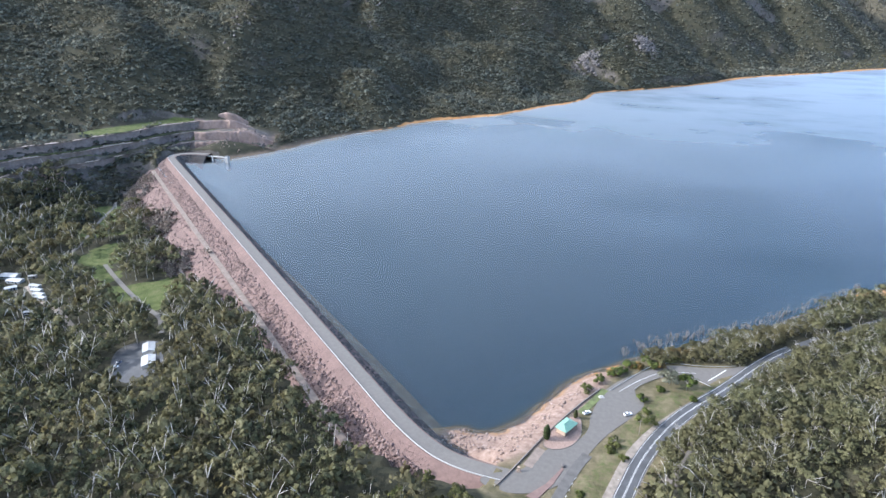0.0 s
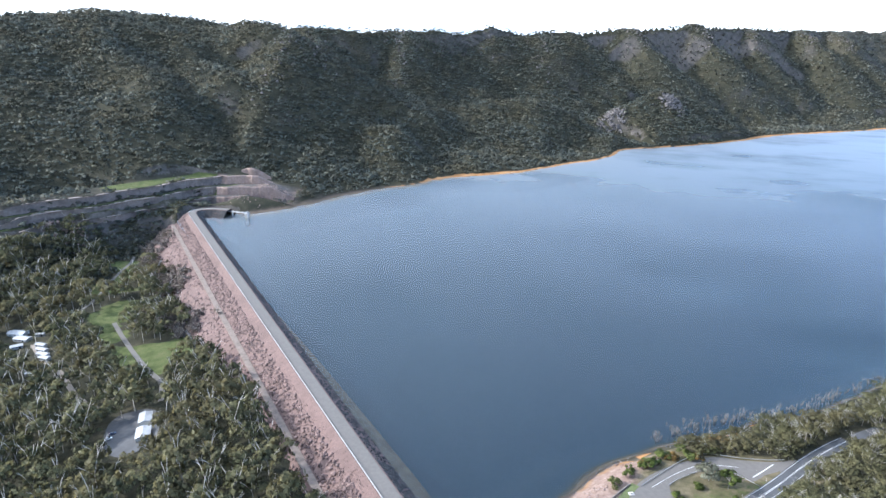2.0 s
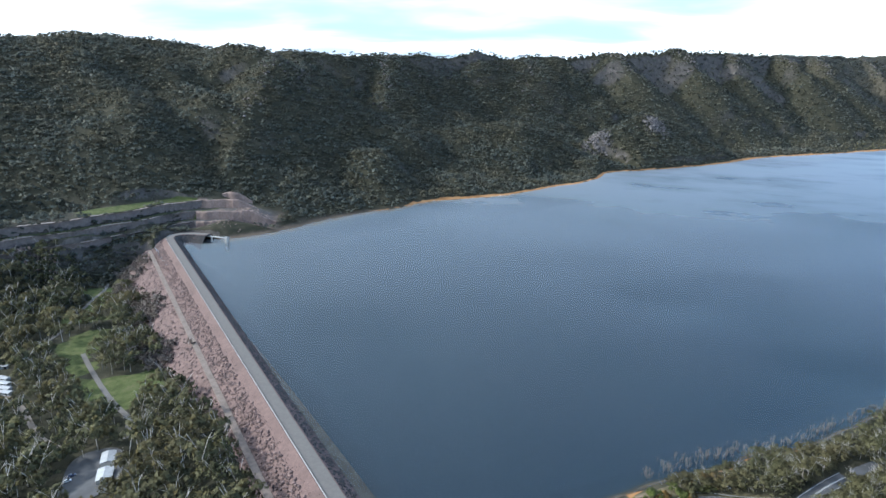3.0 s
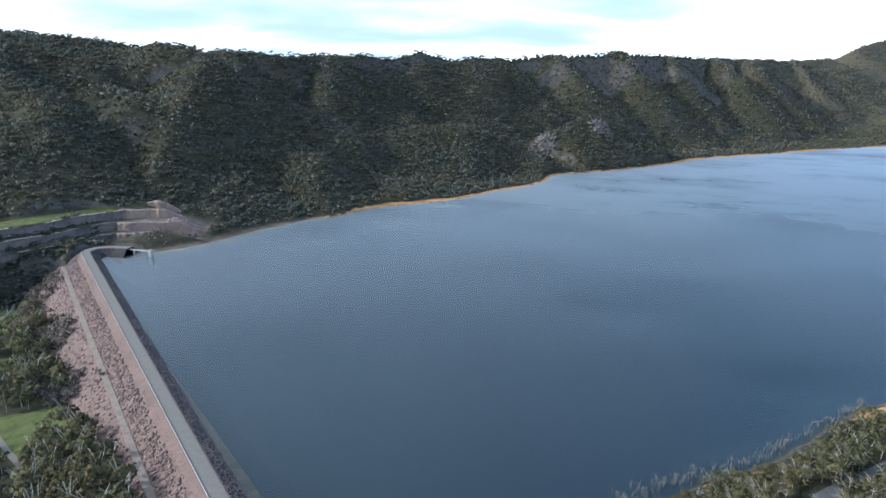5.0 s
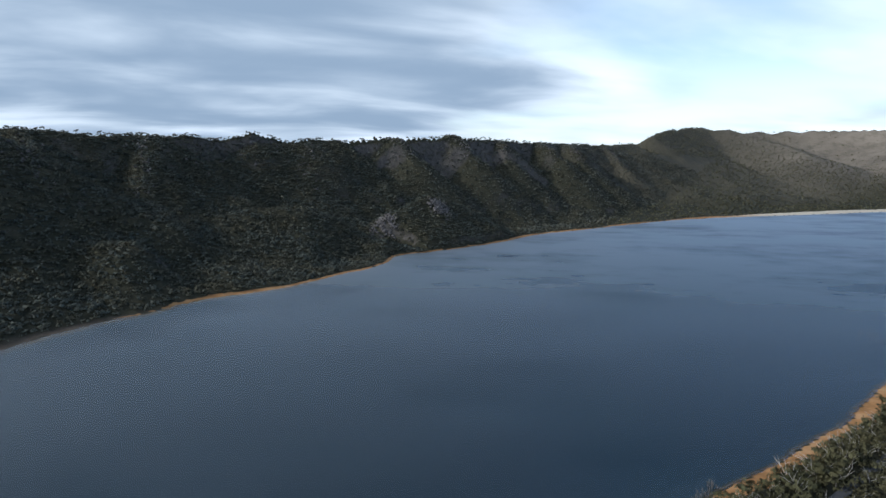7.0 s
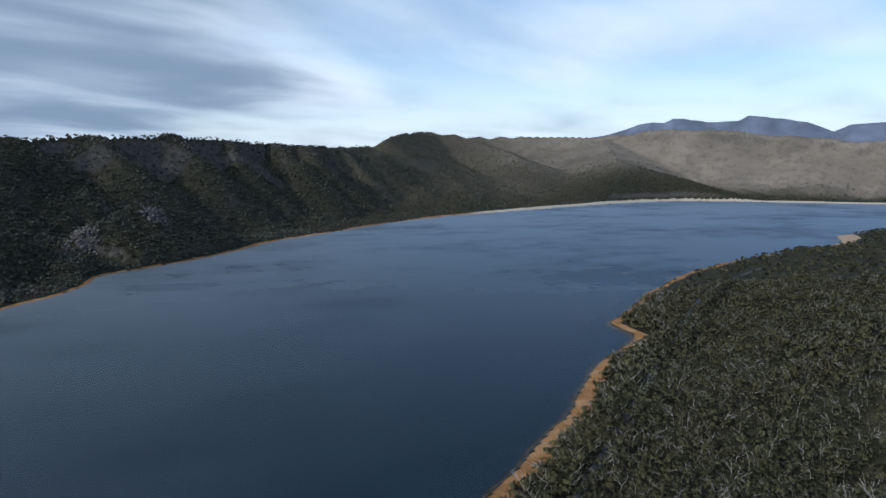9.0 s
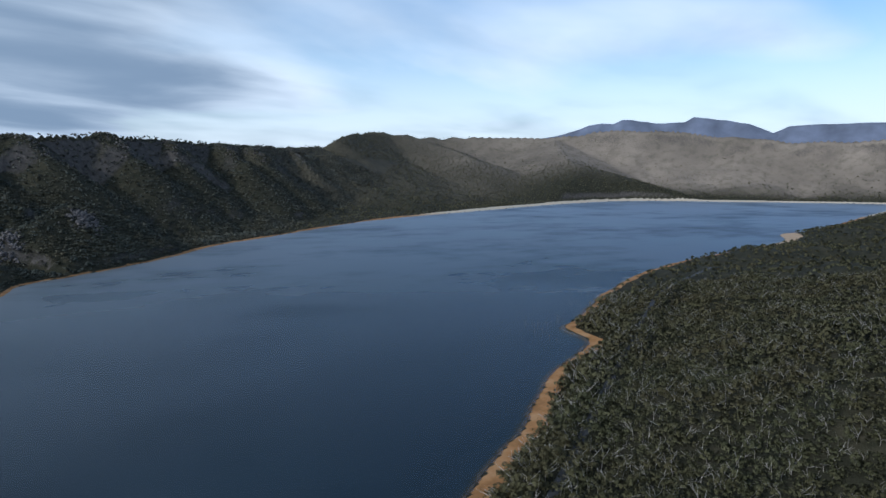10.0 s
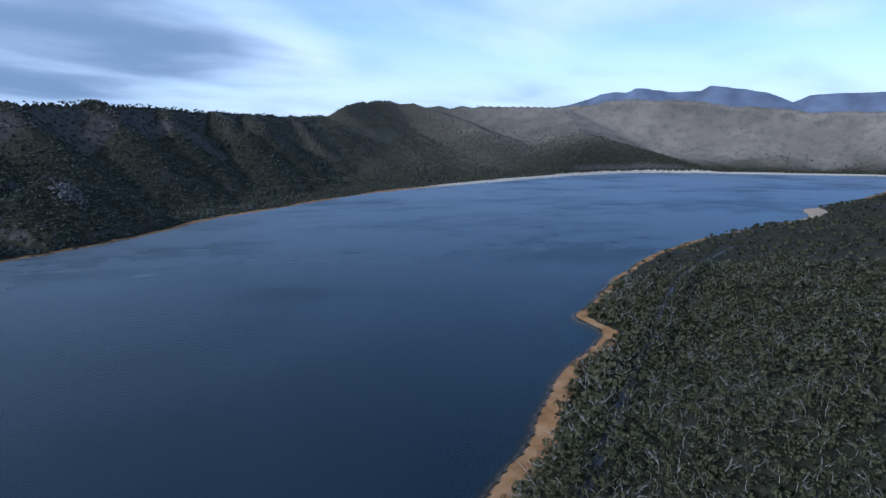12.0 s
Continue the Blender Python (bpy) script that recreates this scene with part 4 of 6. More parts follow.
def build_forests():
    rng = np.random.default_rng(7)
    valley = [make_tree(rng, rng.uniform(15, 20), rng.uniform(5.8, 8.0), 12, 100, 1.0, 3, bare=(0, 3, 2, 0, 2, 0)[k]) for k in range(6)]
    scrub = [make_tree(rng, rng.uniform(5, 8), rng.uniform(3.6, 5.0), 11, 185, 0.43, 3, bare=(0, 2, 4, 0, 4, 0, 3, 0)[k], drop=0.5, stout=1.2) for k in range(8)]
    slope = [make_tree(rng, rng.uniform(6, 8.5), rng.uniform(3.9, 5.2), 11, 96, 0.56, 3, bare=(0, 2, 3, 0, 3, 0, 3, 0)[k], drop=0.48, stout=1.3) for k in range(8)]
    regrowth = [make_tree(rng, rng.uniform(6, 9), rng.uniform(4.8, 6.0), 9, 27, 1.04, 3, bare=(0, 0, 3, 0, 0, 0, 2, 0)[k], drop=0.45, stout=1.5) for k in range(8)]
    mid = [make_tree(rng, rng.uniform(5.5, 7.5), rng.uniform(3.8, 5.2), 6, 21, 1.12, 2, sides=3, drop=0.45)[:1] + (None,) for k in range(6)]
    far = [make_tree(rng, rng.uniform(5, 7), rng.uniform(4.6, 6.4), 4, 12, 1.9, 2)[:1] + (None,) for k in range(5)]

    def grow(name, label, box, step, seed, variants, leaf, wood, size, test, min_shore=9, single=None):
        x, y, u = jittered(*box, step, seed)
        keep = test(x, y, u)
        x, y, u = x[keep], y[keep], u[keep]
        L = land(x, y)
        ok = wooded(L, x, y, test(x, y, u), min_shore) & (u < np.clip(1.0 + 0.7 * fbm(x / 45, y / 45, 3, seed), 0.6, 1))
        P = np.stack([x[ok], y[ok], L["z"][ok] - 0.2], 1)
        if name in ("hillside_forest", "far_woods", "range_forest"):
            P[:, 2] -= 2.0 if name == "hillside_forest" else 3.2
            bare_rock = fbm(P[:, 0] / 38, P[:, 1] / 38, 3, 19) - 0.25 * (fbm(P[:, 0] / 150, P[:, 1] / 150, 2, 29) < -0.08)
            gx, gy = [(land(P[:, 0] + ox, P[:, 1] + oy)["z"] - P[:, 2]) / 5.0 for ox, oy in ((5, 0), (0, 5))]
            crag = np.hypot(gx, gy) > 2.0 + 0.6 * u[ok]
            for kx, ky, _, kr in KNOLLS[:2]:
                crag |= np.hypot(P[:, 0] - kx - 8, P[:, 1] - ky + 10) < 0.7 * kr
            P = P[(bare_rock < 0.33) & ~crag & (P[:, 0] > np.interp(P[:, 1], RIDGES[0][:, 1], RIDGES[0][:, 0]) - 20) & (u[ok] < np.interp(L["t"][ok] * L["south"][ok] * (0.25 + 0.75 * smooth(x[ok], 900, 2600)), (0.25, 0.45, 0.7), (1.0, 0.35, 0.08)))]
        r = np.random.default_rng(seed + 1)
        s = size * r.triangular(0.45, 0.95, 1.4, len(P))
        if name in ("eastern_forest", "eastern_woods"):
            s = s * (1 + 0.5 * (1 - smooth(L["ds"][ok], 45, 80)) * smooth(y[ok], 430, 520))
        if single:
            near = np.flatnonzero(single(P[:, 0], P[:, 1]))[:150]
            SINGLE.append((P[near], s[near]))
            rest = np.ones(len(P), bool); rest[near] = False
            P, s = P[rest], s[rest]
        return scatter_mesh(name, label, P, s, variants, leaf, wood, seed + 2)

    grow("valley_forest", "olive-green eucalypt forest below the dam", (-760, -40, -60, 480), 9.0, 11, valley, LEAF_VALLEY, PALE_BARK, 1.0,
         lambda x, y, u: (0.5419 * (x + 672) + 0.8405 * (y - 566.7) < -14) & (x + 1.1 * y > -760) & (x < -48 + 0.2 * (y - 200)),
         single=lambda x, y: (x > -330) & (y < 205) & (x + y > -160))
    def nearby(x, y):
        return (y < 430) & (x < 190) & (y > 200)
    grow("eastern_scrub", "dense grey-green eucalypt regrowth with bleached branches", (-60, 190, 200, 430), 5.0, 23, scrub, LEAF_SCRUB, DEAD, 1.0,
         lambda x, y, u: (x > -48 + 0.2 * (y - 200)) & nearby(x, y),
         single=lambda x, y: (x > -10) & (y > 215) & (y < 345) & (x < 110), min_shore=3)
    def slope_woods(x, y):
        return (y > 200) & (y < 640) & (x < 420) & (y > 120 + 0.35 * (x - 100)) & ~nearby(x, y)
    grow("eastern_woods", "olive-grey eucalypt regrowth along the lake road", (-40, 420, 200, 640), 6.6, 27, slope, LEAF_SCRUB, PALE_BARK, 1.15,
         lambda x, y, u: (x > -48 + 0.2 * (y - 200)) & slope_woods(x, y), min_shore=4)
    grow("eastern_forest", "olive-grey eucalypt forest above the eastern shore", (-60, 900, 60, 1000), 6.3, 24, regrowth, LEAF_EAST, DEAD, 1.0,
         lambda x, y, u: (x > -48 + 0.2 * (y - 200)) & (y < 1000) & (y > 120 + 0.35 * (x - 100)) & (x < 820) & ~nearby(x, y) & ~slope_woods(x, y), min_shore=4)
    grow("quarry_scrub", "low olive scrub on the slope below the quarry benches", (-800, -630, 380, 668), 5.2, 26, mid, LEAF_SCRUB, DEAD, 0.62,
         lambda x, y, u: x - 0.33 * (y - 690) > -680 + 60 * (y > 600))
    grow("shore_forest", "dark eucalypt woods along the eastern shore", (600, 3600, 500, 2300), 18.5, 31, far, LEAF_EAST, DEAD, 1.0,
         lambda x, y, u: ((x > 820) | (y > 1000)) & (y > 0.3 * x + 250))
    grow("roadside_forest", "grey-green eucalypt regrowth beside the road", (-110, 320, -80, 240), 8.0, 38, regrowth, LEAF_EAST, DEAD, 1.0,
         lambda x, y, u: (x > -75 + 0.2 * y) & ((y <= 120 + 0.35 * (x - 100)) | (y <= 200) & (x < 215)) & ((y < 120) | (x < 330)))
    grow("hilltop_forest", "grey-green eucalypt forest on the eastern rise", (-60, 1200, -500, 700), 19, 37, far, LEAF_EAST, DEAD, 1.0,
         lambda x, y, u: (x > -40 + 0.1 * y) & ((x > 320) | (y < -80)) & ((y <= 120 + 0.35 * (x - 100)) | (x >= 820) & (y < 500)))
    def on_range(x, y):
        return (x < -640) & (y < 1250) | (y >= 650) & (x < -200 + 0.5 * (y - 1250))
    grow("hillside_forest", "dark eucalypt forest on the rocky western range, haze in its colour", (-1330, 260, 250, 1900), 8.2, 43, mid, LEAF_HILL, BARK, 1.25,
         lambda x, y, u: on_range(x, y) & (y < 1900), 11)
    grow("range_forest", "grey-green eucalypt forest below the range's far cliffs, haze in its colour", (-700, 900, 1900, 3500), 9.8, 44, far, LEAF_RANGE, BARK, 1.0,
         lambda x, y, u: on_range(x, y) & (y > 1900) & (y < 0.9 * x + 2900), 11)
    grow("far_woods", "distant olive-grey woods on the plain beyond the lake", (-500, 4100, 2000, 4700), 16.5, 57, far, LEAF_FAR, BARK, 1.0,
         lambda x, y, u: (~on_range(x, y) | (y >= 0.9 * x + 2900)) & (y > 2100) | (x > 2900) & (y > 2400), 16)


build_forests()


def build_toe_scrub():
    """Leafless grey-purple bushes that have grown over the foot of the dam."""
    rng = np.random.default_rng(83)
    kinds = [make_tree(rng, rng.uniform(4, 6), rng.uniform(2.6, 3.6), 7, 36, 0.62, 3, bare=3, drop=0.5) for _ in range(4)]
    n = 520
    run, w = rng.uniform(5, 330, n), rng.uniform(0, 1, n) ** 0.6
    off = -34 - 34 * w + 10 * np.sin(run / 23.0)
    q = CREST_A + ALONG * run[:, None] + TO_LAKE * off[:, None]
    z = np.maximum(-4.9 + (off + 23.0) * 39.1 / 53.0, heights(q)) - 0.3
    scatter_mesh("toe_scrub", "leafless grey-purple scrub on the foot of the dam", np.column_stack([q, z]), rng.uniform(0.7, 1.7, n), kinds, LEAF_BARE, DEAD, 84)


build_toe_scrub()


# ---- the dam ----
def part(name, bm, material, parent, label=""):
    me = bpy.data.meshes.new(name)
    bm.to_mesh(me); bm.free()
    me.materials.append(material)
    ob = new(name, me)
    ob.parent = parent
    return tagged(ob, label)


def thing(name, label, category, m=None, group="", kind=""):
    ob = new(name)
    if m is not None:
        ob.matrix_world = m
    return tagged(ob, label, category, group, kind)


def ribbon(line, z, lo, hi, lift=0.0, thick=0.0, skip=None):
    """A strip along a line between two offsets to its left, with thickness."""
    d, nrm = frames_along(line[:, :2])
    bm = bmesh.new()
    zz = np.broadcast_to(z, (len(line),))
    rows = []
    for p, n, h, hj in zip(line, nrm, zz, np.broadcast_to(hi, (len(line),))):
        a, b = p[:2] + n * lo, p[:2] + n * hj
        rows.append([bm.verts.new((*a, h + lift)), bm.verts.new((*b, h + lift))] + ([bm.verts.new((*b, h + lift - thick)), bm.verts.new((*a, h + lift - thick))] if thick else []))
    for i, (r, q) in enumerate(zip(rows[:-1], rows[1:])):
        if skip and skip(i):
            continue
        bm.faces.new((r[0], q[0], q[1], r[1]))
        if thick:
            bm.faces.new((r[1], q[1], q[2], r[2])); bm.faces.new((r[3], q[3], q[0], r[0])); bm.faces.new((r[2], q[2], q[3], r[3]))
    bmesh.ops.recalc_face_normals(bm, faces=bm.faces)
    return bm


def rocks_mesh(name, label, places, sizes, mat, seed):
    rng = np.random.default_rng(seed)
    variants = []
    for k in range(8):
        v, f = octa(rng, 1.0, 0.75)
        v += rng.normal(size=v.shape) * 0.12
        variants.append((v, f))
    variants = [(g, None) for g in variants]
    ob = scatter_mesh(name, label, places, sizes, variants, mat, mat, seed, "rocks")
    return ob


def build_dam():
    d, nrm = frames_along(CREST)
    prof = [(23, -8.5), (19.0, 0.2), (9.2, CREST_Z - 0.1), (8.9, CREST_Z), (0, CREST_Z), (-0.6, CREST_Z - 0.05), (-18.2, -4.4), (-23.0, -4.9), (-76, -44)]
    bm = bmesh.new()
    rows = []
    for p, n, h in zip(CREST, nrm, CREST_HEIGHT):
        rows.append([bm.verts.new((*(p + n * o), z + (h - CREST_Z if -8 < o < 20 else 0.0))) for o, z in prof])
    for r, q in zip(rows[:-1], rows[1:]):
        for a in range(len(prof) - 1):
            bm.faces.new((r[a], q[a], q[a + 1], r[a + 1]))
    bmesh.ops.recalc_face_normals(bm, faces=bm.faces)
    if sum(f.normal.z for f in bm.faces) < 0:
        bmesh.ops.reverse_faces(bm, faces=bm.faces)
    dam = thing("dam", "long rockfill embankment dam of pink granite", "dam", kind="structure")
    part("embankment", bm, PINK_FACE, dam, "pink rockfill body with a bench half way down")
    part("crest_road", ribbon(CREST, CREST_HEIGHT, 0.7, 8.6, 0.12, 0.3), ASPHALT, dam, "grey sealed crest road")
    part("berm_track", ribbon(CREST[36:-14], -4.6, -22.9, -18.6, 0.75, 0.9), TRACK_EARTH, dam, "sandy gravel track on the bench")
    part("guard_rail", ribbon(CREST[22:-9], CREST_HEIGHT[22:-9], 0.1, 0.32, 0.8, 0.7), RAIL, dam, "pale guard rail along the downstream edge")
    shelf = CREST[(CREST - CREST_A) @ ALONG > 340]
    shelf = shelf[:-10]
    w = np.linspace(0, 1, len(shelf))
    part("drowned_shelf", ribbon(shelf, -1.9 - 0.8 * np.abs(w - 0.75), 17.0, 20.5 + 7.0 * np.sin(np.pi * np.clip(w, 0, 0.92)) ** 0.8, 0.0, 0.5), SILT, dam, "sandy shelf under the shallow water")
    rng = np.random.default_rng(5)

    def on_face(n, o0, z0, o1, z1, s0, s1, end=len(CREST) - 2):
        i = rng.integers(26 if o1 < 0 else 0, end, n); u = rng.uniform(0, 1, n); w = rng.uniform(0, 1, n)
        p = CREST[i] * (1 - u[:, None]) + CREST[i + 1] * u[:, None]
        q = p + nrm[i] * (o0 + (o1 - o0) * w)[:, None]
        z = z0 + (z1 - z0) * w
        return np.column_stack([q, z]), s0 + (s1 - s0) * rng.uniform(0, 1, n) ** 2.2

    a, sa = on_face(7000, -6.5, CREST_Z - 4.2, -18.2, -4.4, 0.5, 1.7)
    b, sb = on_face(12000, -23.0, -4.9, -64, -36, 0.5, 1.9, len(CREST) - 5)
    c, sc = on_face(5000, -0.8, CREST_Z - 0.3, -8, CREST_Z - 5.4, 0.15, 0.5)
    L = land(b[:, 0], b[:, 1])
    keep = b[:, 2] > L["z"] - 1.0
    rocks_mesh("downstream_rockfill", "loose pink granite boulders on the downstream face", np.vstack([a, b[keep], c]), np.concatenate([sa, sb[keep], sc]), PINK_ROCK, 3)
    e, se = on_face(11000, 9.7, CREST_Z - 0.5, 18.8, 0.2, 0.45, 1.25)
    rocks_mesh("upstream_riprap", "dark weathered boulders along the water side", e, se, RIPRAP, 4)
    # the rubble spit and the granite shore by the car park
    x, y, u = jittered(-125, -40, 205, 330, 1.5, 91)
    L = land(x, y)
    ok = (L["pink"] > 0.5) & (u < np.clip(0.36 + 0.45 * (x < -93) + 1.9 * fbm(x / 14, y / 14, 3, 93), 0.05, 0.95)) & (L["z"] < 11.5)
    rocks_mesh("shore_rubble", "scattered pale pink granite rubble on the shore", np.column_stack([x, y, L["z"]])[ok], 0.3 + 0.9 * ((u[ok] * 7.7) % 1.0) ** 1.8, SHORE_ROCK, 6)



def rock_wall(name, label, foot, top_z, foot_z, mat, seed, batter=2.0):
    """A quarried face along a line: a sheet of fractured blocks, set out and back, from foot to lip."""
    rng = np.random.default_rng(seed)
    seg = np.linalg.norm(np.diff(foot, axis=0), axis=1)
    s = np.concatenate([[0], np.cumsum(seg)])
    m = int(s[-1] / 1.7)
    d = np.linspace(0, s[-1], m)
    x, y = np.interp(d, s, foot[:, 0]), np.interp(d, s, foot[:, 1])
    t1, t0 = np.interp(d, s, top_z), np.interp(d, s, foot_z)
    dx, dy = np.gradient(x), np.gradient(y)
    ln = np.hypot(dx, dy)
    nx, ny = dy / ln, -dx / ln
    n = 8
    V = np.zeros((n, m, 3))
    block = np.repeat(rng.normal(size=m // 3 + 1), 3)[:m] * 0.7 + np.repeat(rng.normal(size=m // 7 + 1), 7)[:m] * 1.0
    for k in range(n):
        f = k / (n - 1)
        out = (1 - f) * batter + block * (0.4 + 0.6 * f) * (k < n - 1) + rng.normal(size=m) * 0.35
        if k == n - 1:
            out = -2.5 + 0 * out
        V[k, :, 0], V[k, :, 1] = x + nx * out, y + ny * out
        V[k, :, 2] = t0 - 1.5 + (t1 - t0 + 1.5) * min(1.0, k / (n - 2)) + (rng.normal(size=m) * 0.3 if 0 < k < n - 1 else 0) + (0.5 * block * (k == n - 2))
    i = (np.arange(n - 1)[:, None] * m + np.arange(m - 1)[None]).ravel()
    F = np.stack([i, i + 1, i + m + 1, i + m], 1)
    ob = new(name, mesh_from(name, V.reshape(-1, 3), F, [mat]))
    return tagged(ob, label, "rock face", kind="structure")


def build_quarry():
    for k, (u0, z0, z1, y1) in enumerate(((-684.0, 3, 13, 645), (-699.0, 13, 25, 657), (-714.0, 25, 37, 680))):
        y = np.linspace(392, y1, 60)
        x = u0 + quarry_bend(y) + 0.33 * (y - 690) + 2.2
        fade = np.clip((y - 385) / 35, 0, 1)
        rock_wall("quarry_face", "dark quarried rock face below a grassy bench", np.column_stack([x, y])[::-1], (z0 + (z1 - z0) * fade)[::-1] + 0.3, np.full(60, float(z0))[::-1], QUARRY_ROCK, 40 + k)
    for k, (v0, s0, s1, z0, z1) in enumerate(((-17.0, -2, 48, 3, 14), (-1.0, -6, 48, 14, 25), (-1.0, 46, 106, 3, 25), (25.0, -8, 70, 25, 37), (52.0, 18, 62, 44, 60))):
        d = np.linspace(s0, s1, 40)
        v = v0 - 1.6 * np.sin(d / 6.0)
        foot = np.column_stack([-702 + 0.87 * d - 0.5 * v, 654 + 0.5 * d + 0.87 * v])
        top = np.minimum(z1, 3 + (116 - d) * 0.5) if z1 < 50 else heights(foot) + 3 + 9 * np.sin(np.pi * np.clip((d - s0) / (s1 - s0), 0, 1))
        low = np.minimum(z0, top - 2.0) if z1 < 50 else heights(foot) - 2
        rock_wall("quarry_end_face", "pinkish fractured rock face above the water", foot, top + 0.3, low, QUARRY_PINK, 50 + k, 1.5)


def build_crags():
    """Bare rock on the two knolls above the western shore."""
    rng = np.random.default_rng(64)
    P, S, Q, T = [], [], [], []
    for (kx, ky, _, kr), n in zip(KNOLLS[:2], (260, 240)):
        p = np.array((kx + 8, ky - 10)) + rng.normal(size=(n, 2)) * np.array((0.4, 0.44)) * kr
        P.append(np.column_stack([p, land(p[:, 0], p[:, 1])["z"] + 0.6])); S.append(rng.uniform(1.5, 5.5, n) ** 1.0)
    for line, _ in SPUR_LINES[:5] + SPUR_LINES[7:13]:
        n = 90
        k = rng.uniform(0.12, 0.8, n) * (len(line) - 1)
        i = k.astype(int)
        p = line[i, :2] + (line[i + 1, :2] - line[i, :2]) * (k - i)[:, None] + rng.normal(size=(n, 2)) * 16
        P.append(np.column_stack([p, land(p[:, 0], p[:, 1])["z"] + 0.3])); S.append(rng.uniform(1.2, 5.0, n))
    for (cx, cy, rx, ry), n, s1 in zip(((-640, 700, 24, 12), (-655, 652, 26, 20), (-761, 443, 20, 9), (-740, 462, 14, 7), (-680, 512, 10, 9)), (60, 50, 150, 80, 80), (2.2, 1.6, 2.6, 2.4, 2.0)):
        p = np.array((cx, cy)) + rng.normal(size=(n, 2)) * np.array((rx, ry)) * 0.6
        Q.append(np.column_stack([p, land(p[:, 0], p[:, 1])["z"] + 0.2])); T.append(rng.uniform(0.6, s1, n))
    rocks_mesh("quarry_rubble", "blocky pink rubble heaped below the quarry faces", np.vstack(Q), np.concatenate(T), QUARRY_PINK, 66)
    rocks_mesh("crag", "bare weathered rock crags above the western shore", np.vstack(P), np.concatenate(S), GREY_ROCK, 65)


build_dam()
build_quarry()
build_crags()


# ---- road and car park ----
def build_roads():
    road = ROAD[(ROAD[:, 1] > -40)]
    main = thing("road", "dark two-lane bitumen road with white lines", "road", kind="structure")
    near = road[road[:, 1] < 372]
    verge = road[road[:, 1] < 312]
    part("shoulder", ribbon(verge, verge[:, 2], -4.3, 4.3 + 3.4 * smooth(-verge[:, 1], -292, -236), 0.16, 0.3), GRAVEL, main, "pale gravel shoulder")
    part("carriageway", ribbon(near, near[:, 2], -4.0, 4.0, 0.22, 0.3), ROAD_DARK, main)
    rest = road[road[:, 1] > 371]
    part("carriageway", ribbon(rest, rest[:, 2], -2.9, 2.9, 0.2, 0.3), ROAD_DARK, main)
    for o in (-3.4, 3.4):
        part("edge_line", ribbon(near, near[:, 2], o - 0.07, o + 0.07, 0.232), LINE, main)
    for o in (-0.24, 0.24):
        part("centre_line", ribbon(near, near[:, 2], o - 0.07, o + 0.07, 0.232), LINE, main)
    lot = thing("car_park", "worn grey sealed car park and loop road", "car park", kind="structure")
    outline = chaikin([(-76, 196), (-70, 204), (-64, 207), (-58, 211), (-50, 236), (-40, 240), (-37, 252), (-39, 262), (-38, 275), (-36, 291), (-24, 311), (-6, 329), (8, 332), (22, 335.5), (30, 340), (36, 346), (30, 334), (22, 319), (17, 314.5), (12, 317), (5, 320), (-3, 319), (-11, 312),
                       (-20, 300), (-22, 293), (-18, 288), (-14, 283), (-20, 268), (-28, 252), (-33, 236), (-36, 222), (-40, 209), (-50, 199), (-62, 194)], 2, True)
    bm = bmesh.new()
    top = [bm.verts.new((*p, park_level(*p) + 0.17)) for p in outline]
    low = [bm.verts.new((*p, park_level(*p) - 0.3)) for p in outline]
    bmesh.ops.triangulate(bm, faces=[bm.faces.new(top)])
    for k in range(len(top)):
        j = (k + 1) % len(top)
        bm.faces.new((top[k], top[j], low[j], low[k]))
    bmesh.ops.recalc_face_normals(bm, faces=bm.faces)
    part("pavement", bm, ASPHALT, lot)


build_roads()


# ---- building blocks ----
def box(bm, c, size, rz=0.0, bevel=0.0):
    m = Matrix.Translation(c) @ Matrix.Rotation(rz, 4, "Z") @ Matrix.Diagonal((*size, 1))
    made = bmesh.ops.create_cube(bm, size=1.0, matrix=m)
    if bevel:
        edges = {e for v in made["verts"] for e in v.link_edges}
        bmesh.ops.bevel(bm, geom=list(edges), offset=bevel, segments=2, affect="EDGES", profile=0.6)
    return bm


def rod(bm, p0, p1, r0, r1=None, sides=8):
    p0, p1 = Vector(p0), Vector(p1)
    m = Matrix.Translation((p0 + p1) / 2) @ (p1 - p0).to_track_quat("Z", "Y").to_matrix().to_4x4()
    bmesh.ops.create_cone(bm, cap_ends=True, segments=sides, radius1=r0, radius2=r0 if r1 is None else r1, depth=(p1 - p0).length, matrix=m)
    return bm


def boxed(c, size, rz=0.0, bevel=0.0):
    return box(bmesh.new(), c, size, rz, bevel)


def rodded(p0, p1, r0, r1=None, sides=8):
    return rod(bmesh.new(), p0, p1, r0, r1, sides)


def height_at(x, y):
    return float(land(np.array([x]), np.array([y]))["z"][0])




ROOF_GREEN = plain("green_ribbed_roof_metal", (0.15, 0.28, 0.215), 0.55, 0.1, 0.7, 0.12)
ROOF_WHITE = plain("pale_metal_roof", (0.34, 0.345, 0.35), 0.5, 0.1, 2.0, 0.12)
TIMBER = plain("dark_stained_timber", (0.10, 0.075, 0.055), 0.8, size=0.6, vary=0.25)
POLE_WOOD = plain("grey_weathered_pole", (0.27, 0.235, 0.2), 0.9, size=0.5, vary=0.25)
BRICK = plain("brown_brick_paving", (0.22, 0.15, 0.12), 0.9, size=0.5, vary=0.3)
SANDSTONE = plain("buff_sandstone", (0.36, 0.27, 0.2), 0.9, size=0.5, vary=0.2)
STONE_WALL = plain("dark_stone_wall", (0.15, 0.125, 0.11), 0.9, size=0.6, vary=0.35)
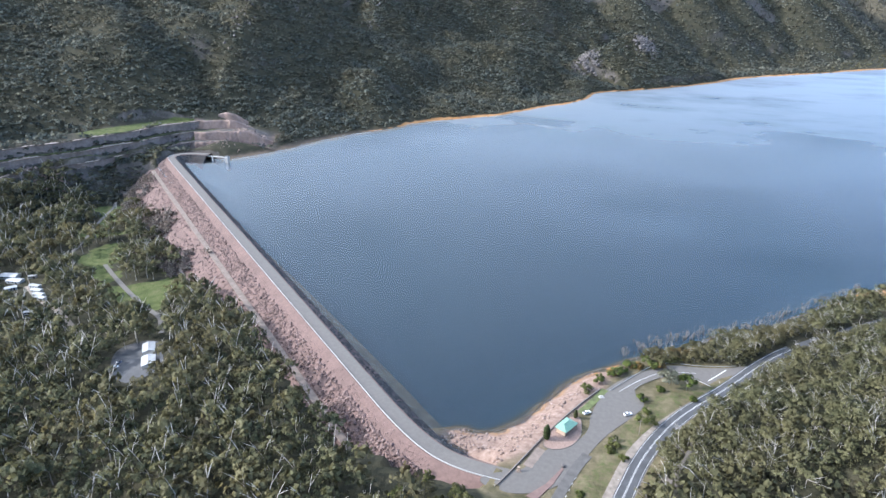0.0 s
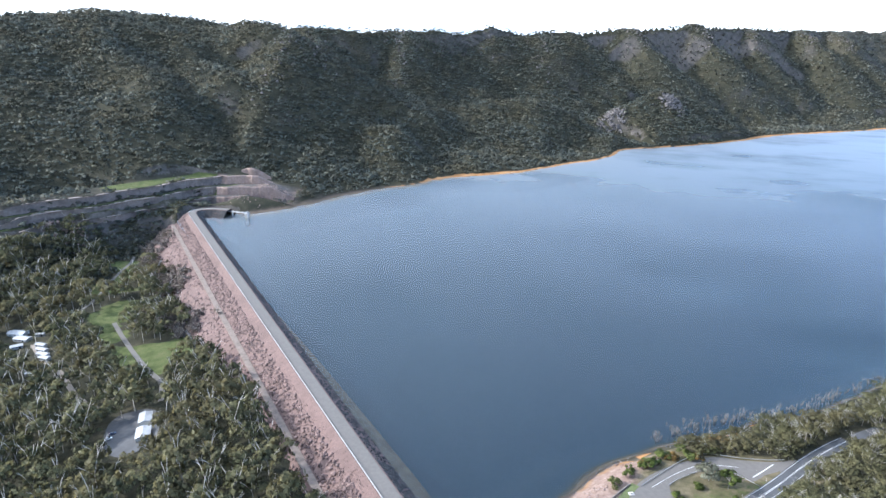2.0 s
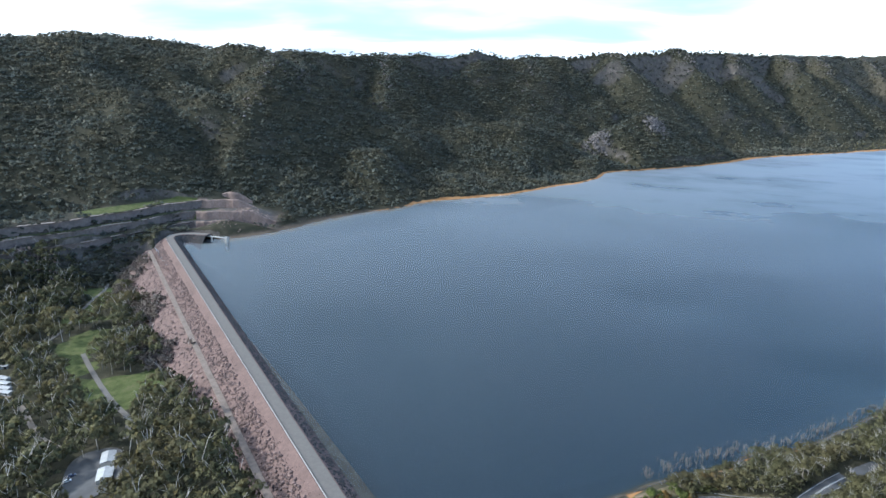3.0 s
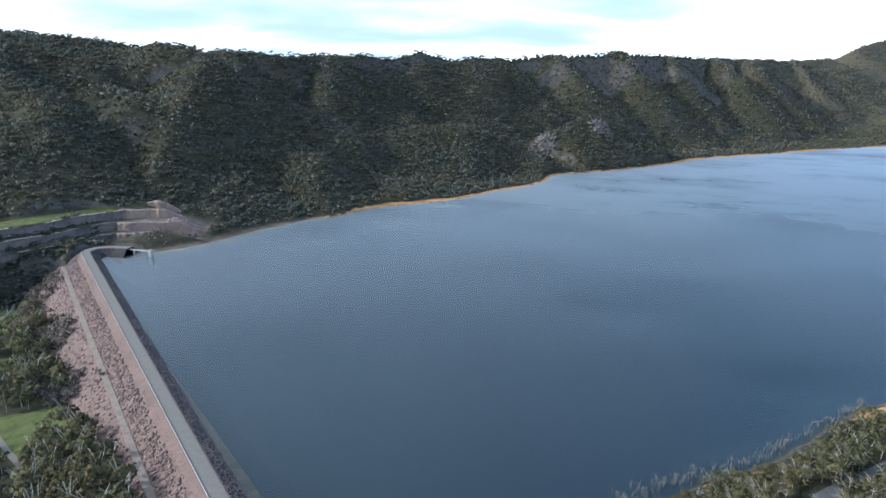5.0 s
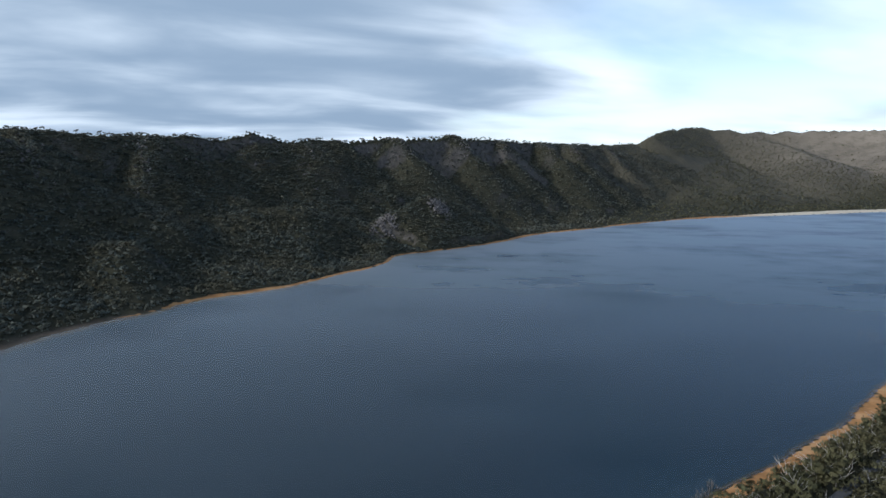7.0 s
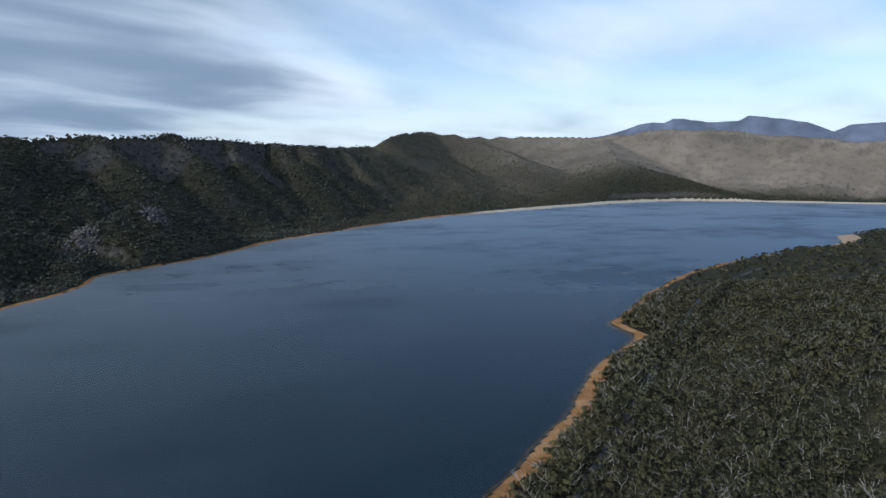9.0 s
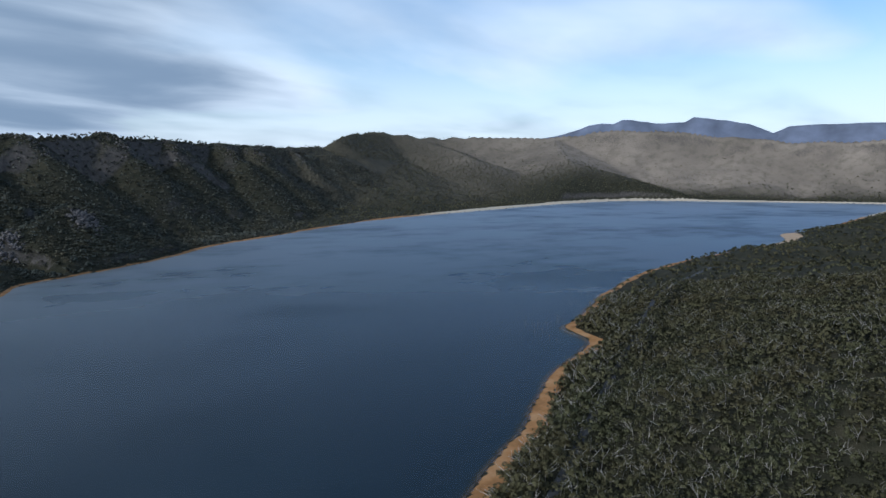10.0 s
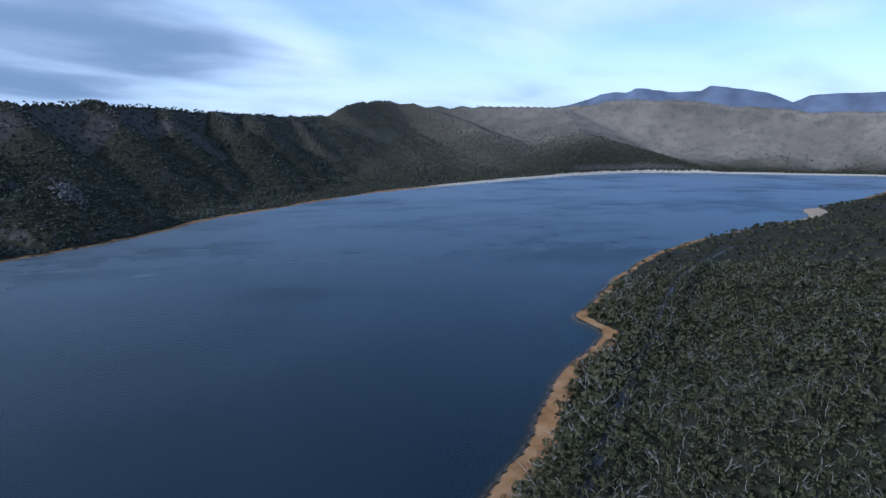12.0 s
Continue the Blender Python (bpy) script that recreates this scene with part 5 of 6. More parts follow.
CAR_WHITE = plain("white_car_paint", (0.78, 0.79, 0.80), 0.25, 0.0, 1.0, 0.03)
CAR_BLUE = plain("dark_blue_car_paint", (0.06, 0.08, 0.14), 0.25, 0.0, 1.0, 0.05)
CAR_GLASS = plain("tinted_car_glass", (0.02, 0.024, 0.03), 0.08, 0.0, 1.0, 0.05)
TYRE = plain("black_tyre_rubber", (0.02, 0.02, 0.02), 0.85, 0.0, 0.3, 0.2)
RIM = plain("alloy_rim", (0.55, 0.55, 0.56), 0.35, 0.8, 0.3, 0.08)
LAMP_GLASS = plain("clear_lamp_glass", (0.7, 0.72, 0.74), 0.15, 0.0, 0.3, 0.05)
TAIL_RED = plain("red_lamp_glass", (0.35, 0.02, 0.02), 0.2, 0.0, 0.3, 0.05)
WALL_CREAM = plain("cream_wall_boards", (0.55, 0.52, 0.45), 0.8, size=1.5, vary=0.12)
CABIN_GREY = plain("grey_cabin_walls", (0.42, 0.43, 0.42), 0.8, size=1.5, vary=0.12)
DARK_GLASS = plain("dark_window_glass", (0.03, 0.035, 0.04), 0.1, size=0.8, vary=0.1)
GRASS = plain("mown_grass", (0.085, 0.1, 0.036), 0.95, size=3.0, vary=0.35)
OLIVE_BUSH = leaf_material("leaf_bush", (0.03, 0.045, 0.012), (0.075, 0.1, 0.025), (0.17, 0.19, 0.05), 3.0)
GREY_LEAF = leaf_material("leaf_silver", (0.06, 0.065, 0.045), (0.14, 0.145, 0.105), (0.24, 0.24, 0.18), 3.0)
RUST_BUSH = leaf_material("leaf_rust", (0.06, 0.04, 0.012), (0.16, 0.1, 0.03), (0.26, 0.17, 0.05), 3.0)


# ---- single trees ----
def geo_mesh(name, geo, mat):
    me = mesh_from(name, geo[0][:, :3], geo[1], [mat])
    if geo[0].shape[1] > 3:
        me.attributes.new("spray", "FLOAT_VECTOR", "POINT").data.foreach_set("vector", geo[0][:, 3:].astype(np.float32).ravel())
    return me


def tree_thing(name, label, rng, height, spread, clumps, tufts, tuft, leaf, bark, bare=0, low=False):
    crown, wood = make_tree(rng, height, spread, clumps, tufts, tuft, 1, bare, 6)
    if low:
        crown = (crown[0] * np.array((1, 1, 0.9, 1, 1, 1)) - np.array((0, 0, height * 0.15, 0, 0, 0)), crown[1])
    ob = thing(name, label, "tree" if not low else "bush")
    for nm, geo, mt in (("trunk", wood, bark), ("crown", crown, leaf)):
        c = new(nm, geo_mesh(nm, geo, mt))
        c.parent = ob
    return ob


def plant_singles():
    rng = np.random.default_rng(77)
    kinds = []
    for k in range(5):
        kinds.append(tree_thing("eucalypt_tree", "tall olive-green eucalypt with pale trunk", rng, rng.uniform(15, 20), rng.uniform(5.0, 7.0), 12, 290, 0.8, LEAF_VALLEY, BARK))
    kinds2 = []
    for k in range(5):
        lab = "grey-green young eucalypt with bleached bare branches" if k % 2 else "dense grey-green young eucalypt on the slope"
        kinds2.append(tree_thing("young_eucalypt", lab, rng, rng.uniform(6, 8.5), rng.uniform(3.6, 4.8), 11, 190, 0.54, LEAF_SCRUB, DEAD, (0, 4, 0, 4, 0)[k]))
    for (P, s), kk, grp in zip(SINGLE, (kinds, kinds2), ("valley trees", "slope trees")):
        for n, (p, sc) in enumerate(zip(P, s)):
            src = kk[n % 5]
            m = Matrix.Translation(p) @ Matrix.Rotation(rng.uniform(0, 6.28), 4, "Z")
            if n < 5:
                ob = src
                ob.matrix_basis = m
                ob.scale = (sc, sc, sc)
            else:
                ob = copy_thing(src, m)
                ob.scale = (sc, sc, sc * rng.uniform(0.9, 1.12))
            tagged(ob, group=grp)


plant_singles()


def plant_shrubs():
    rng = np.random.default_rng(31)

    def at(ob, x, y, dz=0.0):
        ob.matrix_basis = Matrix.Translation((x, y, height_at(x, y) + dz)) @ Matrix.Rotation(rng.uniform(0, 6), 4, "Z")

    at(tree_thing("silver_tree", "silvery grey-leaved tree on the grass island", rng, 9.0, 6.0, 14, 560, 0.55, GREY_LEAF, BARK), -5, 308)
    at(tree_thing("island_tree", "bright green bushy tree on the grass island", rng, 9.5, 5.4, 13, 620, 0.52, OLIVE_BUSH, BARK), 4, 305)
    bushes = [(-12, 267, 4.6), (-23, 246, 3.2), (-33, 306, 3.6), (-40, 292, 3.2), (-46, 283, 3.0), (-27, 316, 3.4), (-20, 326, 3.2), (-9, 300, 2.2), (-13, 277, 2.0), (8, 297, 2.0), (-17, 287, 2.6), (-25, 240, 2.2), (-18, 236, 1.8), (-31, 205, 1.6)]
    for x, y, h in bushes:
        at(tree_thing("bush", "rounded olive-green bush beside the car park", rng, h * 1.5, h * 1.15, 9, 420, 0.42, OLIVE_BUSH, BARK, low=True), x, y, -0.2)
    for x, y, h in ((-92, 178, 4.0), (-84, 172, 3.4), (-98, 170, 4.6), (-78, 180, 3.0), (-88, 164, 4.4), (-103, 176, 3.6), (-72, 174, 3.6), (-80, 163, 4.2), (-110, 166, 4.8), (-95, 186, 2.6)):
        at(tree_thing("bush", "dense olive bush at the end of the dam", rng, h * 1.6, h * 1.25, 9, 300, 0.5, OLIVE_BUSH if h < 4 else LEAF_SCRUB, BARK, low=True), x, y, -0.2)
    for k in range(18):
        u = (k + rng.uniform(0.0, 0.8)) / 18
        x, y, h = -43 + 54 * u + rng.normal() * 1.6, 299 + 45 * u ** 0.9 + rng.normal() * 1.8, rng.uniform(1.8, 3.4)
        if height_at(x, y) > 0.8:
            at(tree_thing("bush", "rounded olive bush above the shore", rng, h * 1.5, h * 1.1, 8, 260, 0.42, (OLIVE_BUSH, OLIVE_BUSH, RUST_BUSH, LEAF_SCRUB)[k % 4], BARK, low=True), x, y, -0.2)
    for x, y in ((-6, 339), (-1, 343), (-14, 336)):
        at(tree_thing("wattle_bush", "rust-yellow flowering bush above the shore", rng, 5.0, 3.8, 8, 320, 0.42, RUST_BUSH, BARK, low=True), x, y, -0.2)
    for (x, y), h, w in (((-54.5, 236), 8.5, 2.3), ((-45.5, 257.5), 5.0, 1.3)):
        ob = thing("cypress", "dark green column-shaped cypress beside the shelter", "tree")
        n = 22
        z = np.linspace(0.6, h - 0.3, n)
        rad = w * np.sin(np.pi * np.clip((z / h) * 0.86 + 0.12, 0, 1)) ** 0.7
        parts = []
        for zz, rr in zip(z, rad):
            v, f = icosa(rng, max(rr * 0.86, 0.2), 0.7, 0.15)
            parts.append((v + np.array((0, 0, zz)), f))
        cen = np.stack([np.zeros(n), np.zeros(n), z], 1)
        v, f = leaves(rng, cen, rad, 420, 0.22)
        parts.append((v[:, :3], f))
        c = new("crown", geo_mesh("crown", joined(parts), LEAF_DARK)); c.parent = ob
        part("trunk", rodded((0, 0, -0.3), (0, 0, 1.2), 0.14, 0.11), BARK, ob)
        ob.matrix_basis = Matrix.Translation((x, y, 12.1))


plant_shrubs()


def plant_roadside_trees():
    """Taller eucalypts on both sides of the road beyond the junction."""
    rng = np.random.default_rng(53)
    kinds = [tree_thing("eucalypt_tree", "spreading grey-green eucalypt with pale limbs beside the road", rng, 10.0, 4.6, 14, 950, 0.3, LEAF_SCRUB, DEAD, 4) for _ in range(3)]
    spots = [(31, 353, 0.9), (40, 359, 1.2), (47, 367, 1.05), (76, 396, 1.25), (85, 405, 1.05), (22, 347, 0.75), (59, 385, 0.9), (66, 389, 0.8), (98, 420, 1.0),
             (40, 326, 0.75), (47, 334, 0.8), (54, 343, 0.85), (62, 352, 0.85), (71, 361, 0.9), (82, 371, 0.9), (93, 382, 0.9), (34, 317, 0.6)]
    for n, (x, y, k) in enumerate(spots):
        m = Matrix.Translation((x, y, height_at(x, y) - 0.2)) @ Matrix.Rotation(rng.uniform(0, 6.28), 4, "Z")
        ob = kinds[n] if n < 3 else copy_thing(kinds[n % 3], m)
        ob.matrix_basis = m
        ob.scale = (k, k, k * rng.uniform(0.92, 1.1))
        tagged(ob, group="roadside trees")


plant_roadside_trees()


SNAG = plain("grey_drowned_wood", (0.22, 0.205, 0.19), 0.9, size=1.0, vary=0.25)


def plant_snags():
    """Bleached dead trees that stand in the shallows."""
    rng = np.random.default_rng(12)
    kinds = []
    for k in range(4):
        h = rng.uniform(2.2, 4.4)
        geo = [limb((0, 0, -4), (rng.normal() * 0.3, rng.normal() * 0.3, h * 0.55), 0.16, 0.12, 5)]
        top = geo[0][0][-1]
        for _ in range(5):
            tip = top + np.array((rng.normal() * 1.1, rng.normal() * 1.1, h * rng.uniform(0.15, 0.5)))
            geo += [limb(top, tip, 0.09, 0.03, 4), limb((top + tip) / 2, tip + rng.normal(size=3) * 0.7, 0.05, 0.02, 3)]
        ob = new("dead_tree", geo_mesh("dead_tree", joined(geo), SNAG))
        kinds.append(tagged(ob, "bleached leafless dead tree in the shallow water", "dead tree", "drowned trees"))
    line = np.array([(-27, 360), (-14, 376), (5, 392), (18, 405), (42, 426), (58, 446), (78, 472), (98, 503), (118, 522)], float)
    spots = []
    for a, b in zip(line[:-1], line[1:]):
        for _ in range(3):
            u = rng.uniform()
            n = np.array((-(b - a)[1], (b - a)[0])); n /= np.linalg.norm(n)
            spots.append(a + (b - a) * u + n * rng.uniform(-2, 9))
    for c, k in (((430, 890), 10), ((470, 905), 8), ((540, 975), 8), ((610, 1045), 8), ((420, 845), 5)):
        for _ in range(k):
            spots.append(np.array(c) + rng.normal(size=2) * (14, 10) + np.array((-14, 12)))
    spots.append(np.array((-116.0, 233.0)))
    for n, s in enumerate(spots):
        m = Matrix.Translation((s[0], s[1], 0.0)) @ Matrix.Rotation(rng.uniform(0, 6), 4, "Z")
        if n < 4:
            kinds[n].matrix_basis = m
        else:
            ob = copy_thing(kinds[n % 4], m)
            k = rng.uniform(0.6, 1.25)
            ob.scale = (k, k, k)


plant_snags()


def plant_drowned_brush():
    """Grey leafless brush that stands in the shallows along the near shore."""
    rng = np.random.default_rng(29)
    kinds = []
    for _ in range(5):
        twigs = []
        for _ in range(9):
            a, r, h = rng.uniform(0, 6.28), rng.uniform(0.3, 1.4), rng.uniform(1.2, 3.2)
            tip = np.array((np.cos(a) * r, np.sin(a) * r, h))
            twigs += [limb((0, 0, -2.0), tip * 0.55, 0.09, 0.06), limb(tip * 0.55, tip, 0.06, 0.025), limb(tip * 0.6, tip + rng.normal(size=3) * 0.6, 0.05, 0.02)]
        kinds.append((joined(twigs), None))
    line = chaikin([(-36, 346), (-27, 360), (-14, 376), (5, 392), (18, 405), (42, 426), (58, 446), (78, 472), (98, 503), (118, 522)], 1)
    k = rng.uniform(0, len(line) - 1.01, 190)
    i = k.astype(int)
    d = line[i + 1] - line[i]
    side = np.column_stack([-d[:, 1], d[:, 0]]) / np.linalg.norm(d, axis=1)[:, None]
    p = line[i] + d * (k - i)[:, None] + side * rng.normal(1.0, 3.0, 190)[:, None]
    z = np.maximum(heights(p), -0.6)
    scatter_mesh("drowned_brush", "grey leafless brush standing in the shallow water", np.column_stack([p, z]), rng.uniform(0.5, 1.25, 190), kinds, SNAG, SNAG, 30, "brush")


plant_drowned_brush()


# ---- at the car park ----
def hip_roof(length, width, rise, over=0.0, thick=0.12):
    bm = bmesh.new()
    a, b = length / 2 + over, width / 2 + over
    r = length / 2 - width / 2 * 0.9
    rows = []
    for dz in (0, -thick):
        rows.append([bm.verts.new(p) for p in ((-a, -b, dz), (a, -b, dz), (a, b, dz), (-a, b, dz), (-r, 0, rise + dz), (r, 0, rise + dz))])
    t, u = rows
    for f in ((0, 1, 5, 4), (1, 2, 5), (2, 3, 4, 5), (3, 0, 4)):
        bm.faces.new([t[i] for i in f]); bm.faces.new([u[i] for i in reversed(f)])
    for i in range(4):
        j = (i + 1) % 4
        bm.faces.new((t[j], t[i], u[i], u[j]))
    bmesh.ops.recalc_face_normals(bm, faces=bm.faces)
    return bm


def build_shelter():
    sh = thing("picnic_shelter", "open picnic shelter with a pale green hipped roof", "shelter", pose(-47.5, 246.5, 12.2, 0, 0, 70))
    bm = hip_roof(10.5, 6.8, 1.7)
    bmesh.ops.translate(bm, verts=bm.verts, vec=(0, 0, 2.9))
    roof = part("roof", bm, ROOF_GREEN, sh, "pale green metal roof")
    part("ridge_cap", rodded((-2.2, 0, 4.63), (2.2, 0, 4.63), 0.09), ROOF_GREEN, roof)
    for x in np.arange(-4.8, 4.9, 0.8):
        half = 3.4
        inset = max(0.0, abs(x) - 2.19) / 3.06
        top_y = 0.0 + inset * 3.4
        top_z = 4.6 - inset * 1.7
        for sgn in (-1, 1):
            part("roof_rib", rodded((x, sgn * half, 2.93), (x, sgn * top_y, top_z + 0.03), 0.035, sides=4), ROOF_GREEN, roof)
    for x in (-4.6, 0, 4.6):
        for y in (-2.8, 2.8):
            part("post", boxed((x, y, 1.45), (0.2, 0.2, 2.9), 0, 0.02), TIMBER, sh)
    part("slab", boxed((0, 0, 0.05), (11, 7.2, 0.2), 0, 0.03), BRICK, sh, "brown brick floor")
    part("back_wall", boxed((-4.7, 0, 1.2), (0.25, 5.0, 2.2), 0, 0.02), SANDSTONE, sh, "buff stone end wall")
    for x in (-2.2, 1.6):
        tb = thing("picnic_table", "timber picnic table with benches under the shelter", "table", sh.matrix_world @ Matrix.Translation((x, 0, 0.15)), "picnic tables")
        part("tabletop", boxed((0, 0, 0.75), (0.8, 1.9, 0.06), 0, 0.01), TIMBER, tb)
        for sx in (-0.75, 0.75):
            part("bench", boxed((sx, 0, 0.45), (0.3, 1.9, 0.05), 0, 0.01), TIMBER, tb)
        for sy in (-0.7, 0.7):
            part("leg", boxed((0, sy, 0.37), (1.3, 0.08, 0.74), 0, 0.01), TIMBER, tb)
    # paved apron with a kerb
    ap = thing("apron", "brown brick apron with a dark kerb round the shelter", "paving", kind="structure")
    ring = chaikin([(-56, 231), (-50, 229), (-43, 234), (-39.5, 243), (-41, 253), (-44, 260), (-50, 256), (-54, 246)], 3, True)
    bm = bmesh.new()
    bmesh.ops.triangulate(bm, faces=[bm.faces.new([bm.verts.new((*p, 12.22)) for p in ring])])
    bmesh.ops.recalc_face_normals(bm, faces=bm.faces)
    if sum(f.normal.z for f in bm.faces) < 0:
        bmesh.ops.reverse_faces(bm, faces=bm.faces)
    part("paving", bm, BRICK, ap)
    closed = np.vstack([ring, ring[:2]])
    part("kerb", ribbon(closed, 12.1, -0.15, 0.15, 0.3, 0.5), STONE_WALL, ap)


build_shelter()


def build_walls():
    line = chaikin([(-66, 197), (-63, 208), (-60, 221), (-55.5, 240), (-47, 267), (-39, 287)], 3)
    w = thing("low_wall", "long dark low stone wall along the shore side", "wall", kind="structure")
    part("wall", ribbon(line, 12.0, -0.25, 0.25, 0.75, 1.6), STONE_WALL, w)
    part("coping", ribbon(line, 12.0, -0.3, 0.3, 0.84, 0.1), STONE_WALL, w)
    verge = thing("verge", "mown grass verge between wall and car park", "grass", kind="structure")
    part("earth", ribbon(chaikin([(-57.5, 214), (-55, 228)], 2), 12.0, -2.4, 2.0, 0.21, 0.3), TRACK_EARTH, verge, "bare brown earth")
    part("grass", ribbon(chaikin([(-43.5, 262), (-39.5, 274), (-35.8, 288)], 2), 12.0, -1.2, 2.6, 0.21, 0.3), GRASS, verge)
    med = thing("median", "narrow wedge of pink gravel between the lanes", "median", kind="structure")
    bm = bmesh.new()
    top = [bm.verts.new((*p, 12.34)) for p in ((-42.6, 219.5), (-41.6, 219.2), (-43.5, 208), (-47.5, 196.5), (-52.5, 196.5), (-46.5, 207))]
    f = bm.faces.new(top)
    ex = bmesh.ops.extrude_face_region(bm, geom=[f])
    bmesh.ops.translate(bm, verts=[v for v in ex["geom"] if isinstance(v, bmesh.types.BMVert)], vec=(0, 0, -0.5))
    bmesh.ops.recalc_face_normals(bm, faces=bm.faces)
    part("gravel", bm, PINK_FACE, med)
    lane = thing("lower_lane", "darker patched asphalt lane beside the median", "road", kind="structure")
    part("asphalt", ribbon(chaikin([(-40, 190), (-38.5, 205), (-36, 222), (-33, 233)], 3), 12.0, -1.5, 3.2, 0.185, 0.05), plain("patched_asphalt", (0.085, 0.079, 0.074), 0.9, size=3.0, vary=0.2), lane)
    rng = np.random.default_rng(3)
    v, f = icosa(rng, 1.2, 0.7)
    tagged(new("boulder", geo_mesh("boulder", (v + np.array((-42.3, 220.8, 12.7)), f), GREY_ROCK)), "dark rounded boulder at the median's end", "boulder")
    pil = thing("stone_pillar", "buff sandstone pillar on a bare earth pad", "pillar", pose(-60, 209.5, 12.1, 0, 0, 15))
    part("pad", boxed((0, 0, 0.05), (2.6, 2.2, 0.3), 0, 0.05), TRACK_EARTH, pil)
    part("shaft", boxed((0, 0, 1.2), (1.0, 0.8, 2.2), 0, 0.06), SANDSTONE, pil)
    part("cap", boxed((0, 0, 2.36), (1.25, 1.05, 0.16), 0, 0.03), SANDSTONE, pil)
    post = thing("gate_post", "pale steel gate post at the wall's end", "post", pose(-66.5, 196, 11.6))
    part("post", rodded((0, 0, 0), (0, 0, 1.6), 0.12), RAIL, post)
    part("cap", rodded((0, 0, 1.6), (0, 0, 1.66), 0.15), RAIL, post)


build_walls()


def guard_rail(pts, label):
    line = chaikin(pts, 3)
    seg = np.linalg.norm(np.diff(line, axis=0), axis=1)
    s = np.concatenate([[0], np.cumsum(seg)])
    ob = thing("guard_rail", label, "guard rail", kind="")
    part("beam", ribbon(line, park_level(line[:, 0], line[:, 1]) + 0.1, -0.05, 0.05, 0.78, 0.34), RAIL, ob, "pale steel beam")
    for d in np.arange(0.3, s[-1], 2.5):
        x, y = np.interp(d, s, line[:, 0]), np.interp(d, s, line[:, 1])
        part("post", boxed((x, y, float(park_level(x, y)) + 0.2), (0.12, 0.12, 1.1)), POLE_WOOD, ob)
    return ob


guard_rail([(-34, 288), (-22, 312), (-16, 322), (-9, 329.5), (7, 333), (22, 336.5), (28, 339.5)], "pale steel guard rail round the loop's outer edge")
guard_rail([(-22, 294.5), (-19.5, 300), (-11, 311.5)], "short pale guard rail beside the grass island")
guard_rail([(4, 319.5), (12, 316.5), (17, 314)], "short pale guard rail at the island's corner")


LOOP_MID = chaikin([(-29, 290), (-19, 308), (-9, 320), (6, 325), (16, 327)], 3)


def build_markings():
    ob = thing("road_marking", "white painted stop line and lane lines", "marking", kind="structure")
    part("stop_line", ribbon(np.array([(13, 318), (18, 326), (23, 334)], float), park_level(np.array((13, 18, 23)), np.array((318, 326, 334))) + 0.03, -0.25, 0.25, 0.19), LINE, ob)
    part("lane_line", ribbon(LOOP_MID, park_level(LOOP_MID[:, 0], LOOP_MID[:, 1]) + 0.02, -0.09, 0.09, 0.19), LINE, ob)
    for d in np.arange(0, 20, 4.0):
        a = np.array((-37.2, 199)) + np.array((0.11, 0.99)) * d
        part("lane_dash", ribbon(np.array([a, a + (0.2, 1.8)]), 12.0, -0.08, 0.08, 0.2), LINE, ob)


build_markings()


def utility_pole(x, y, h, label):
    z = height_at(x, y)
    ob = thing("power_pole", label, "power pole", pose(x, y, z - 0.3, 0, 0, 20))
    part("pole", rodded((0, 0, 0), (0, 0, h), 0.17, 0.11), POLE_WOOD, ob)
    part("crossarm", boxed((0, 0, h - 0.7), (2.4, 0.12, 0.14), 0, 0.01), POLE_WOOD, ob)
    for k in (-1.0, -0.4, 0.4, 1.0):
        part("insulator", rodded((k, 0, h - 0.63), (k, 0, h - 0.4), 0.05, 0.03), CONCRETE, ob)


utility_pole(-14, 257, 9, "grey timber power pole with a crossarm by the road")
utility_pole(37, 354, 11, "grey timber power pole among shoreline trees")


def build_slabs():
    for x, y, lab in ((-37, 280.5, "pale concrete picnic slab on the lawn"), (-12, 270.5, "low white sign board by the bushes")):
        ob = thing("sign_board" if "sign" in lab else "picnic_slab", lab, "sign" if "sign" in lab else "table", pose(x, y, 12.2, 0, 0, 30))
        if "sign" in lab:
            part("panel", boxed((0, 0, 1.0), (2.0, 0.08, 1.0), 0, 0.01), LINE, ob)
            for k in (-0.8, 0.8):
                part("post", boxed((k, 0.06, 0.6), (0.1, 0.1, 1.3)), POLE_WOOD, ob)
        else:
            part("slab", boxed((0, 0, 0.08), (2.8, 2.2, 0.16), 0, 0.03), CONCRETE, ob)
            part("tabletop", boxed((0, 0, 0.8), (1.8, 0.8, 0.08), 0, 0.02), CONCRETE, ob)
            part("pedestal", boxed((0, 0, 0.45), (0.9, 0.4, 0.7), 0, 0.02), CONCRETE, ob)
    for t in np.arange(205, 330, 16.0):
        i = int(np.argmin(np.abs(ROAD[:, 1] - t)))
        d, nn = frames_along(ROAD[:, :2])
        p = ROAD[i, :2] + nn[i] * 5.0
        g = thing("guide_post", "small white roadside guide post", "post", pose(p[0], p[1], ROAD[i, 2]), "guide posts")
        part("post", boxed((0, 0, 0.5), (0.1, 0.04, 1.1)), LINE, g)
        part("reflector", boxed((0, -0.025, 0.9), (0.07, 0.02, 0.12)), TAIL_RED, g)


build_slabs()


